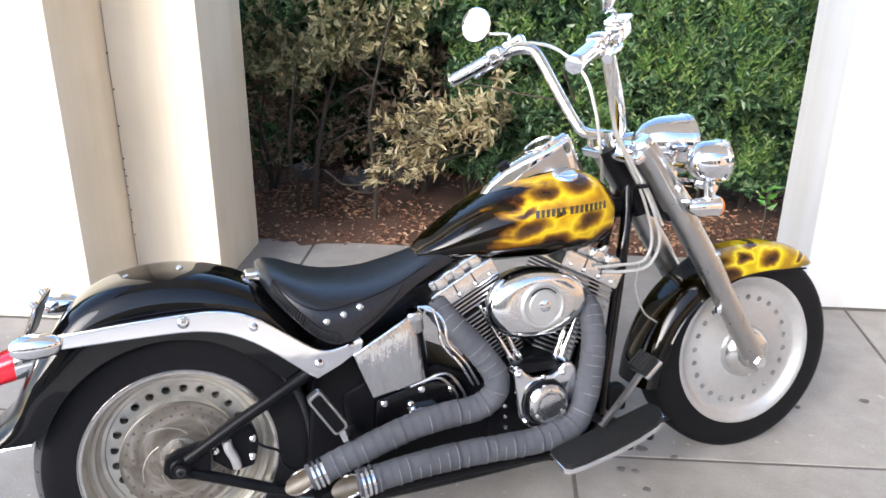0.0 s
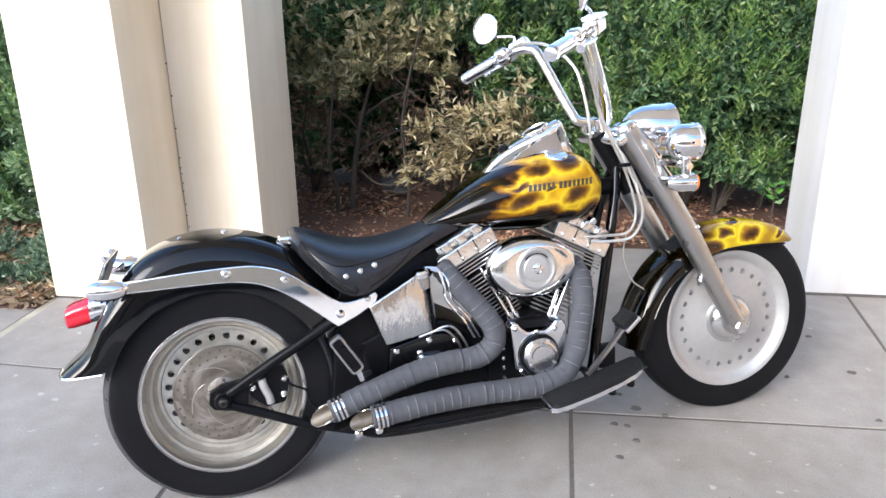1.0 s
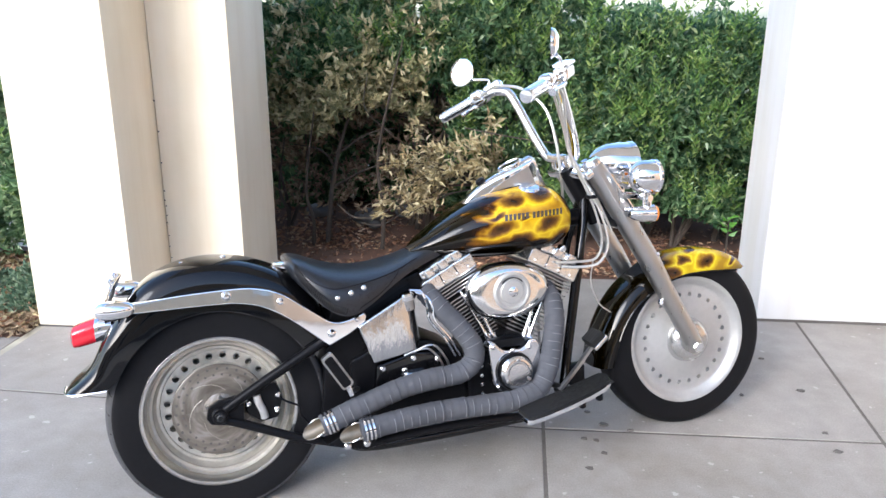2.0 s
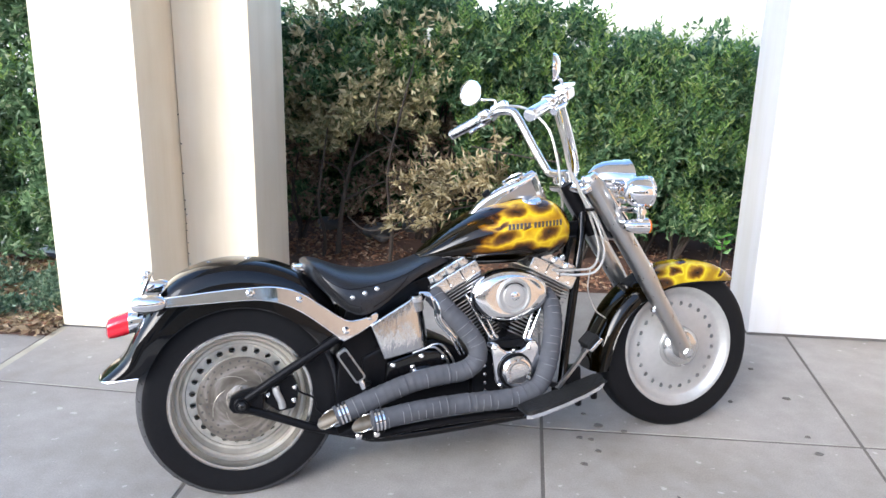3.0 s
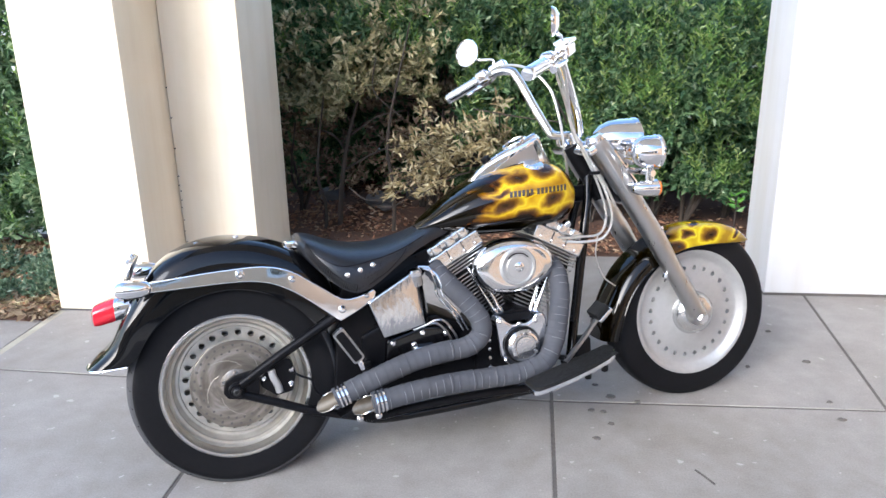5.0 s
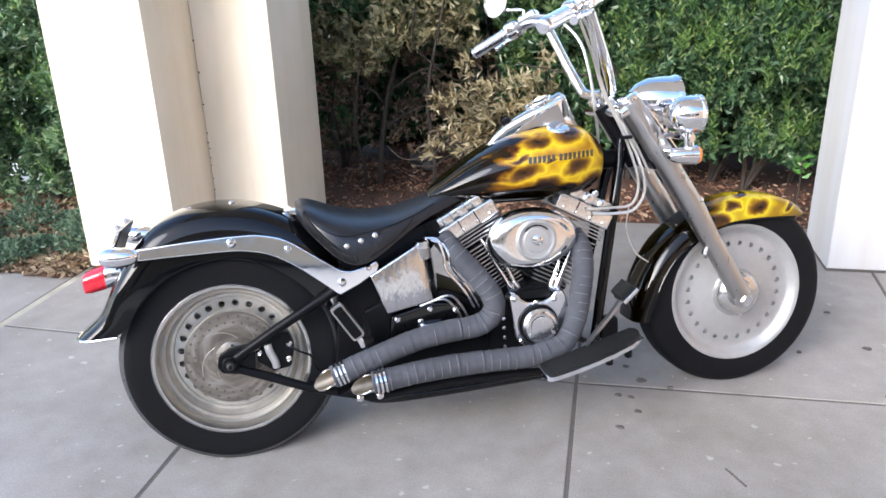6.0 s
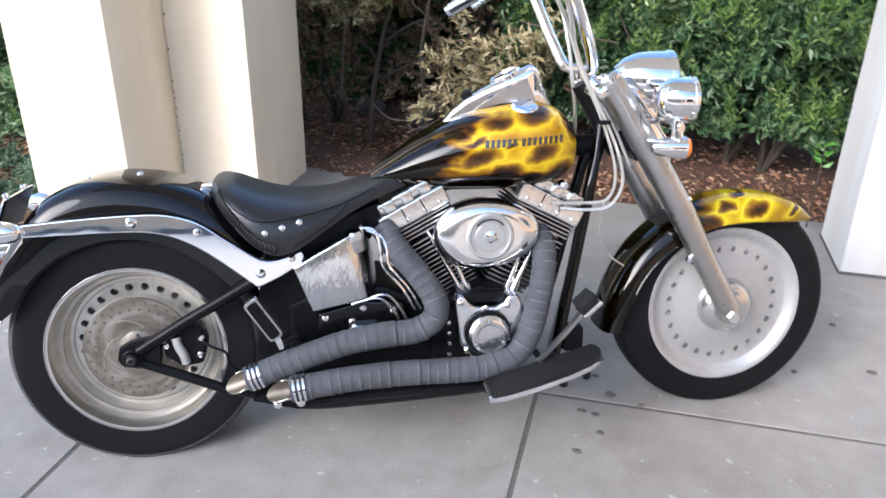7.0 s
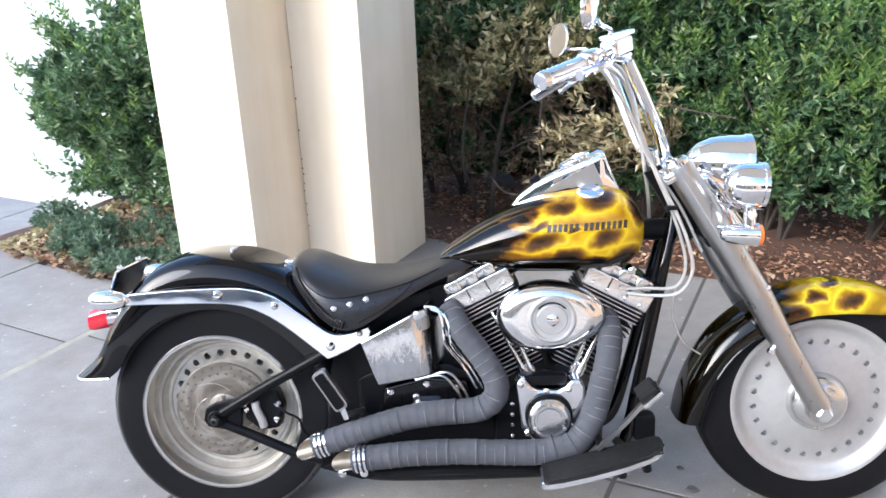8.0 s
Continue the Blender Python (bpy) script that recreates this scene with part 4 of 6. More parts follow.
def exhaust_tip(owner, place, way, r, length, cut):
    way = Vector(way).normalized()
    side = way.cross(Vector((0, 0, 1))).normalized()
    up = side.cross(way).normalized()
    lift_dir = (up * 0.62 + side * (0.78 if side.y < 0 else -0.78)).normalized()
    outer, inner = [], []
    for z, k, q in ((0.0, 1.0, 0), (length * 0.5, 1.0, 0.5), (length, 1.0, 1.0)):
        for rr, out in ((r, outer), (r - 0.003, inner)):
            ring = []
            for i in range(28):
                a = 2 * math.pi * i / 28
                d = math.cos(a) * side + math.sin(a) * up
                ring.append(Vector(place) + way * (z - q * cut * (d.dot(lift_dir) + 1) / 2) + d * rr)
            out.append(ring)
    tip = part("exhaust_tip", rings(bmesh.new(), outer + [inner[-1]], True, False), TIP, owner, "slash-cut polished steel tip")
    part("tip_inside", rings(bmesh.new(), inner[::-1] , True, False), SOOT, owner)
    for k in range(3):
        q = Vector(place) - way * (0.006 + 0.0125 * k)
        part("clamp", turned([(r + 0.0085, -0.0032), (r + 0.0100, -0.0032), (r + 0.0100, 0.0032), (r + 0.0085, 0.0032)], q, way, 28), CHROME, owner, "steel band clamp")


up_pipe = wrapped([(0.665, -0.10, 0.610), (0.690, -0.145, 0.572), (0.745, -0.178, 0.505), (0.785, -0.196, 0.440), (0.782, -0.20, 0.390), (0.735, -0.20, 0.358), (0.64, -0.20, 0.350), (0.545, -0.20, 0.335), (0.42, -0.20, 0.298), (0.335, -0.20, 0.268), (0.292, -0.20, 0.253)], "upper_exhaust", 0.0325)
exhaust_tip(up_pipe, (0.30, -0.20, 0.256), (-1, 0, -0.30), 0.027, 0.072, 0.085)
low_pipe = wrapped([(1.085, -0.09, 0.58), (1.092, -0.135, 0.545), (1.082, -0.175, 0.49), (1.062, -0.20, 0.42), (1.038, -0.216, 0.345), (1.000, -0.228, 0.285), (0.95, -0.236, 0.262), (0.87, -0.24, 0.254), (0.69, -0.24, 0.257), (0.56, -0.24, 0.252), (0.46, -0.24, 0.241), (0.40, -0.24, 0.235)], "lower_exhaust", 0.0325)
exhaust_tip(low_pipe, (0.408, -0.24, 0.236), (-1, 0, -0.12), 0.027, 0.070, 0.080)
part("exhaust_bracket", plate([(0.30, 0.19), (0.42, 0.155), (0.46, 0.165), (0.45, 0.19), (0.36, 0.215)], -0.20, -0.13, 0.004), SATIN, low_pipe)
for u in (0.365, 0.425):
    part("bracket_bolt", turned([(0.011, 0), (0.011, 0.008), (0.006, 0.012), (0, 0.012)], (u, -0.20, 0.178), (0, -1, 0), 16), CHROME, low_pipe)
part("heat_shield_rail", sweep(spline([(0.42, -0.18, 0.165), (0.60, -0.21, 0.19), (0.80, -0.215, 0.195), (0.97, -0.20, 0.18)], 5), 0.014, 10), SATIN, low_pipe)

# footboard and brake pedal
OUT = [(0.0, -0.280), (0.0, -0.362), (0.012, -0.378), (0.05, -0.386), (0.12, -0.390), (0.20, -0.386), (0.26, -0.374), (0.292, -0.352), (0.305, -0.322), (0.302, -0.295), (0.292, -0.280)]


def board(thick, drop, shrink):
    bm = bmesh.new()
    rows = []
    for z in (0.0, thick):
        row = []
        for x, y in OUT:
            x2, y2 = 0.15 + (x - 0.15) * shrink, -0.335 + (y + 0.335) * shrink
            row.append((0.895 + x2, y2, 0.218 + 0.27 * x2 + drop + z))
        rows.append(row)
    rings(bm, rows)
    return bm


boards = part("footboard", board(0.013, 0.0, 1.0), CHROME, bike, "floorboard with a chrome rim and black rubber mat")
part("rubber_mat", board(0.011, 0.013, 0.97), PAD, boards, "black ribbed rubber mat")
ribs = bmesh.new()
for k in range(9):
    y = -0.288 - 0.0112 * k
    sweep([(0.905 + x, y, 0.218 + 0.27 * x + 0.0252) for x in (0.01, 0.08, 0.15, 0.22, 0.28)], 0.0022, 5, bm=ribs)
part("mat_ribs", ribs, PAD, boards)
part("board_bracket", sweep([(0.98, -0.13, 0.17), (0.98, -0.30, 0.236)], 0.012), SATIN, boards)
part("board_bracket", sweep([(1.12, -0.10, 0.22), (1.12, -0.30, 0.275)], 0.012), SATIN, boards)
for u in (1.09, 1.15):
    part("board_bolt", sweep([(u, -0.345, 0.215 + 0.27 * (u - 0.895)), (u + 0.006, -0.335, 0.185 + 0.27 * (u - 0.895))], 0.012, 10), SATIN, boards)
part("left_board", board(0.02, 0.0, 1.0), PAD, boards, m=Matrix.Diagonal((1, -1, 1, 1)))
bar = [Vector(q) for q in ((1.040, -0.290, 0.286), (1.075, -0.290, 0.322), (1.115, -0.291, 0.366), (1.150, -0.293, 0.410), (1.166, -0.296, 0.438))]
pedal = part("brake_pedal", rings(bmesh.new(), [[q + Vector((du, dv, -0.7 * du)) for du, dv in ((-0.004, -0.008), (0.004, -0.008), (0.004, 0.008), (-0.004, 0.008))] for q in bar]), STEEL, bike, "flat grey steel brake pedal lever with a ribbed pad")
pad_turn, pad_at = pose(0, 0, 0, 0, -42, 0), Vector((1.158, -0.296, 0.446))
part("pedal_pad", box(pad_at, (0.054, 0.070, 0.020), 0.006, turn=pad_turn), PAD, pedal, "black ribbed rubber pad")
part("pad_frame", box(pad_at + pad_turn @ Vector((0, 0, -0.016)), (0.060, 0.076, 0.014), 0.004, turn=pad_turn), DUSTY, pedal, "chrome pad frame")
for k in range(5):
    part("pad_rib", box(pad_at + pad_turn @ Vector((0, -0.026 + 0.013 * k, 0.0105)), (0.050, 0.006, 0.005), 0.0015, turn=pad_turn, steps=1), PAD, pedal)
part("pedal_pivot", box((1.195, -0.09, 0.262), (0.06, 0.05, 0.075), 0.01), SATIN, pedal)
part("pedal_shaft", sweep([(1.050, -0.288, 0.292), (1.06, -0.12, 0.26)], 0.010, 10), SATIN, pedal)
stand = part("side_stand", sweep([(0.98, 0.14, 0.16), (1.02, 0.30, 0.075), (1.03, 0.37, 0.058)], 0.013), SATIN, bike, "folding side stand on the far side")

# seat
SEAT = [(0.232, 0.748, 0.722, 0.085), (0.250, 0.753, 0.695, 0.135), (0.285, 0.745, 0.655, 0.168), (0.33, 0.727, 0.610, 0.190), (0.375, 0.712, 0.583, 0.198), (0.42, 0.703, 0.583, 0.196), (0.47, 0.699, 0.606, 0.185), (0.53, 0.703, 0.642, 0.162), (0.60, 0.720, 0.678, 0.132), (0.66, 0.742, 0.700, 0.105), (0.71, 0.762, 0.715, 0.085), (0.742, 0.770, 0.727, 0.070)]
ss = spline([(u, a, b) for u, a, b, h in SEAT], 5)
hs = spline([(h, 0, 0) for u, a, b, h in SEAT], 5)


def seat_ring(u, top, low, half, segs=40):
    """Saddle section: domed on top, its flanks hanging to the lower edge."""
    row = []
    for i in range(segs + 1):
        a = math.pi * i / segs
        s, co = math.sin(a), math.cos(a)
        drop = (top - low) * (1 - abs(s) ** 0.55)
        row.append((u, -half * math.copysign(abs(co) ** 0.72, co), top - drop))
    row.append((u, half * 0.8, low - 0.004))
    row.append((u, -half * 0.8, low - 0.004))
    return row


seat = part("seat", rings(bmesh.new(), [seat_ring(p.x, p.y, p.z, h.x) for p, h in zip(ss, hs)]), LEATHER, bike, "black leather solo saddle with studs and laced edge", sharp=60)


def seat_side(u, w, out=0.003):
    """The place on the saddle's right flank at (u, w)."""
    us = [p.x for p in ss]
    k = max(0, min(len(us) - 2, int(np.searchsorted(us, u)) - 1))
    f = (u - us[k]) / (us[k + 1] - us[k])
    top, low, half = (ss[k].lerp(ss[k + 1], f)).y, (ss[k].lerp(ss[k + 1], f)).z, hs[k].lerp(hs[k + 1], f).x
    d = max(0.0, min(1.0, (top - w) / (top - low)))
    s = (1 - d) ** (1 / 0.55)
    return Vector((u, -half * max(0.0, 1 - s * s) ** 0.36 - out, w))


for u, w in ((0.365, 0.638), (0.407, 0.648), (0.449, 0.658)):
    part("stud", turned([(0.009, -0.002), (0.009, 0.001), (0.007, 0.004), (0.003, 0.006), (0, 0.0062)], seat_side(u, w, 0.0), (0, -1, 0.25), 18), CHROME, seat)
edge = spline([(0.246, 0, 0.722), (0.262, 0, 0.694), (0.285, 0, 0.665), (0.315, 0, 0.632), (0.345, 0, 0.606), (0.38, 0, 0.592)], 6)
for k, q in enumerate(edge):
    a, b = seat_side(q.x + 0.010, q.z + 0.014, 0.003), seat_side(q.x + 0.004, q.z - 0.004, 0.003)
    part("lacing", sweep([a, a.lerp(b, 0.5) + Vector((0, -0.003, 0)), b], 0.0044, 6), STITCH, seat)
part("seam", sweep([seat_side(q.x, q.z, 0.001) for q in spline([(0.255, 0, 0.735), (0.30, 0, 0.690), (0.36, 0, 0.665), (0.46, 0, 0.672), (0.55, 0, 0.69), (0.64, 0, 0.722)], 6)], 0.0018, 6), STITCH, seat)
part("seam", sweep([seat_side(q.x, q.z, 0.001) for q in spline([(0.43, 0, 0.60), (0.50, 0, 0.635), (0.55, 0, 0.672), (0.575, 0, 0.70)], 6)], 0.0018, 6), STITCH, seat)

# fuel tank
TANK = [(0.640, 0.742, 0.728, 0.040), (0.665, 0.765, 0.722, 0.068), (0.70, 0.790, 0.716, 0.090), (0.76, 0.832, 0.709, 0.115), (0.83, 0.872, 0.703, 0.138), (0.90, 0.902, 0.700, 0.154), (0.98, 0.922, 0.699, 0.164), (1.05, 0.930, 0.700, 0.166), (1.11, 0.924, 0.706, 0.160), (1.155, 0.902, 0.724, 0.144), (1.180, 0.866, 0.756, 0.115), (1.188, 0.835, 0.785, 0.07)]
ts = spline([(u, a, b) for u, a, b, h in TANK], 5)
th = spline([(h, 0, 0) for u, a, b, h in TANK], 5)
tank = part("fuel_tank", rings(bmesh.new(), [oval(p.x, (p.y + p.z) / 2, h.x, (p.y - p.z) / 2, 2.6, 48) for p, h in zip(ts, th)]), FLAME_TANK, bike, "teardrop fuel tank, black with airbrushed yellow flames", sharp=70)


def tank_side(u, w, out=0.001):
    us = [p.x for p in ts]
    k = max(0, min(len(us) - 2, int(np.searchsorted(us, u)) - 1))
    f = (u - us[k]) / (us[k + 1] - us[k])
    p, h = ts[k].lerp(ts[k + 1], f), th[k].lerp(th[k + 1], f).x
    q = abs(w - (p.y + p.z) / 2) / ((p.y - p.z) / 2)
    return Vector((u, -h * max(0.0, 1 - min(1, q) ** 2.6) ** (1 / 2.6) - out, w))


letters = [0.925 + 0.0140 * k for k in range(6)] + [1.018 + 0.0145 * k for k in range(8)]
for u in letters:
    w = 0.838 + 0.045 * (u - 1.02)
    bar = bmesh.new()
    pts = [tank_side(u, w - 0.010), tank_side(u + 0.0096, w - 0.010), tank_side(u + 0.0116, w + 0.010), tank_side(u + 0.0020, w + 0.010)]
    f = bar.faces.new([bar.verts.new(q) for q in pts])
    up = bmesh.ops.extrude_face_region(bar, geom=[f])
    for v in up["geom"]:
        if isinstance(v, bmesh.types.BMVert):
            v.co.y += 0.0012
    part("name_bar", bar, DECAL, tank, "dark unlettered bar")
part("tank_seam", sweep([(p.x, -0.02, p.z - 0.003) for p in ts[6:-10]], 0.006, 6), BLACK, tank)
part("tank_mount", turned([(0.012, 0), (0.012, 0.02), (0.008, 0.024), (0, 0.024)], (1.150, -0.09, 0.712), (0.2, -1, -0.2), 16), CHROME, tank)
part("filler_cap", turned([(0.036, -0.01), (0.036, 0.004), (0.030, 0.010), (0.0, 0.013)], (1.045, -0.088, 0.915), (0, -0.45, 1), 28), CHROME, tank, "chrome filler cap")

# dash
DASH = [(0.835, 0.872, 0.850, 0.016), (0.86, 0.905, 0.855, 0.026), (0.90, 0.938, 0.875, 0.034), (0.94, 0.962, 0.890, 0.045), (0.98, 0.982, 0.90, 0.056), (1.03, 1.006, 0.905, 0.060), (1.072, 1.026, 0.905, 0.056), (1.088, 1.020, 0.905, 0.053), (1.104, 0.978, 0.905, 0.048), (1.128, 0.930, 0.895, 0.040)]
dash = part("dash_console", rings(bmesh.new(), [oval(u, (a + b) / 2, 0.86 * h, (a - b) / 2, 4.5, 40) for u, a, b, h in DASH]), CHROME, bike, "chrome dash console on the tank", sharp=50)
dd = Vector((-0.50, 0, 1)).normalized()
part("gauge_ring", turned([(0.045, -0.03), (0.047, 0.004), (0.044, 0.010), (0.040, 0.010), (0.038, 0.006)], (1.012, 0, 0.992), dd, 36), CHROME, dash)
part("gauge_face", turned([(0.039, 0.006), (0, 0.0065)], (1.012, 0, 0.992), dd, 36), GLASS, dash)
part("ignition_switch", turned([(0.016, -0.006), (0.016, 0.008), (0.010, 0.011), (0, 0.011)], (0.905, 0, 0.945), (-0.7, 0, 1), 24), SATIN, dash)
part("console_trim", sweep([(0.83, -0.018, 0.862), (0.90, -0.035, 0.893), (0.99, -0.048, 0.920), (1.07, -0.050, 0.928)], 0.007, 8), SATIN, dash)
for s in (-1, 1):
    sheet = bmesh.new()
    lo = [(0.905, s * 0.031, 0.895), (1.00, s * 0.051, 0.918), (1.085, s * 0.047, 0.930), (1.058, s * 0.0512, 0.990), (1.00, s * 0.052, 0.962), (0.945, s * 0.0415, 0.930)]
    rings(sheet, [lo, [(u, v + s * 0.0025, w) for u, v, w in lo]])
    part("console_side", sheet, STEEL, dash, "dull grey side panel")

# fork, fender and lamps, turned with the bars
for s in (-1, 1):
    top, mid, low = Vector((1.262, s * 0.122, 0.985)), Vector((1.478, s * 0.124, 0.640)), Vector((1.655, s * 0.124, 0.328))
    leg = part("fork_leg", sweep([mid.lerp(low, -0.03), mid.lerp(low, 0.02), mid.lerp(low, 0.35), mid.lerp(low, 0.37), low], lambda t: 0.037 if t < 0.05 else (0.0335 if t < 0.39 else 0.0325), 24), STEEL, bike, "satin metal fork leg", STEER)
    part("fork_cover", sweep([top, top.lerp(mid, 0.03), mid], lambda t: 0.034 if t < 0.01 else 0.0365, 24), STEEL, leg, "brushed metal upper fork cover", STEER)
    for dv in (-0.012, 0.016):
        part("cover_slot", sweep([top.lerp(mid, f) + Vector((-0.004, s * 0.0345, dv)) for f in (0.06, 0.3, 0.55)], 0.0018, 6), CAST, leg, m=STEER)
    part("fork_cap", turned([(0.034, 0), (0.034, 0.01), (0.026, 0.02), (0.0, 0.022)], top, RAKE), CHROME, leg, m=STEER)
    part("axle_clamp", sweep([low + Vector((0.0, s * 0.018, -0.012)), low + Vector((0.0, -s * 0.02, -0.012))], 0.030, 20), STEEL, leg, m=STEER)
    part("axle_nut", turned([(0.022, 0), (0.022, 0.012), (0.016, 0.018), (0, 0.018)], low + Vector((0.004, s * 0.018, -0.012)), (0, s, 0), 6), CHROME, leg, m=STEER)
    part("fender_bolt", turned([(0.011, 0), (0.011, 0.012), (0.006, 0.018), (0, 0.018)], mid.lerp(low, 0.42) + Vector((-0.03, s * 0.0, -0.02)), (-0.5, s, 0), 12), CHROME, leg, m=STEER)
    part("fork_bolt", turned([(0.008, 0), (0.008, 0.008), (0.004, 0.011), (0, 0.011)], top.lerp(mid, 0.93) + Vector((0.03, s * 0.02, 0.0)), (0.5, s, 0.2), 12), CHROME, leg, m=STEER)
tri = part("triple_clamp", box((1.255, 0, 0.965), (0.075, 0.30, 0.03), 0.01, turn=pose(0, 0, 0, 0, -31, 0)), CHROME, bike, "chrome upper fork clamp", STEER)
part("lower_clamp", box((1.372, 0, 0.80), (0.075, 0.26, 0.035), 0.01, turn=pose(0, 0, 0, 0, -31, 0)), SATIN, tri, m=STEER)
part("nacelle_panel", plate([(1.30, 0.965), (1.36, 0.955), (1.475, 0.80), (1.47, 0.74), (1.43, 0.74)], -0.075, 0.075, 0.012), CHROME, tri, "chrome fork panel", STEER)

CROWN_F = [(1.952, 0.566), (1.90, 0.606), (1.83, 0.637), (1.74, 0.652), (1.65, 0.648), (1.56, 0.622), (1.47, 0.570), (1.395, 0.500), (1.342, 0.410), (1.312, 0.330), (1.298, 0.255)]
LOWER_F = [(1.930, 0.556), (1.87, 0.566), (1.80, 0.570), (1.72, 0.572), (1.64, 0.566), (1.57, 0.545), (1.50, 0.510), (1.442, 0.462), (1.398, 0.398), (1.370, 0.325), (1.352, 0.258)]
ffend = part("front_fender", shell(arc_stations(CROWN_F, LOWER_F, [0.35, 0.75, 0.95, 1, 1, 1, 1, 1, 1, 1, 1]), 0.088, power=2.9), FLAME_FENDER, bike, "front mudguard with yellow flames fading to black", STEER)
part("edge_bead", sweep([(q.x, -0.0875, q.y) for q in spline([(u, w, 0) for u, w in LOWER_F], 6)][6:], 0.0035, 6), BLACK, ffend, m=STEER)

head_lamp = part("headlamp", turned([(0.0, -0.105), (0.025, -0.100), (0.050, -0.080), (0.068, -0.048), (0.078, -0.005), (0.081, 0.035), (0.085, 0.040), (0.086, 0.054), (0.080, 0.058)], (1.415, 0, 0.976), (1, 0, -0.10), 48), CHROME, bike, "large chrome headlamp shell", STEER)
part("headlamp_lens", turned([(0.080, 0.055), (0.055, 0.066), (0, 0.071)], (1.415, 0, 0.976), (1, 0, -0.10), 40), MIRROR, head_lamp, m=STEER)
part("lamp_mount", box((1.415, 0, 0.885), (0.06, 0.05, 0.06), 0.012), CHROME, head_lamp, m=STEER)
bar_l = part("light_bar", sweep(spline([(1.425, -0.215, 0.868), (1.42, -0.15, 0.872), (1.412, 0, 0.872), (1.42, 0.15, 0.872), (1.425, 0.215, 0.868)], 5), 0.011, 10), CHROME, bike, "chrome auxiliary light bar", STEER)
for s in (-1, 1):
    lamp = part("passing_lamp", turned([(0.0, -0.055), (0.022, -0.053), (0.041, -0.042), (0.052, -0.024), (0.0555, 0.0), (0.056, 0.022), (0.059, 0.024), (0.059, 0.034), (0.054, 0.036)], (1.418, s * 0.195, 0.940), (1, 0, -0.06), 40), CHROME, bike, "chrome bullet passing lamp", STEER)
    part("lamp_lens", turned([(0.054, 0.034), (0.04, 0.041), (0, 0.045)], (1.418, s * 0.195, 0.940), (1, 0, -0.06), 32), MIRROR, lamp, m=STEER)
    part("lamp_stem", sweep([(1.423, s * 0.195, 0.888), (1.423, s * 0.197, 0.838)], 0.015, 14), CHROME, lamp, m=STEER)
    sig = part("front_signal", turned([(0.0, -0.056), (0.012, -0.054), (0.021, -0.040), (0.0265, -0.014), (0.028, 0.020), (0.030, 0.034), (0.026, 0.036)], (1.408, s * 0.20, 0.818), (1, 0, -0.05), 32), CHROME, bike, "chrome turn signal with amber lens", STEER)
    part("signal_lens", turned([(0.029, 0.034), (0.026, 0.044), (0.014, 0.050), (0, 0.051)], (1.408, s * 0.20, 0.818), (1, 0, -0.05), 32), AMBER, sig, "orange lens", STEER)
    part("signal_arm", sweep([(1.36, s * 0.165, 0.832), (1.40, s * 0.21, 0.830)], 0.008), CHROME, sig, m=STEER)

# handlebar
LEFT = [(1.236, 0.062, 1.006), (1.226, 0.120, 1.008), (1.216, 0.150, 1.022), (1.192, 0.200, 1.095), (1.152, 0.285, 1.232), (1.134, 0.315, 1.258), (1.090, 0.358, 1.258), (1.02, 0.422, 1.222), (0.952, 0.482, 1.180)]
RIGHT = [(1.236, 0.062, 1.006), (1.244, 0.0, 1.008), (1.244, -0.032, 1.022), (1.206, -0.085, 1.10), (1.128, -0.165, 1.235), (1.110, -0.192, 1.258), (1.065, -0.250, 1.262), (0.990, -0.334, 1.236), (0.906, -0.412, 1.206)]
V0 = 0.05
bars = part("handlebar", sweep(spline(LEFT[::-1] + RIGHT[1:], 8), 0.0165, 16), CHROME, bike, "tall chrome ape-hanger handlebar")
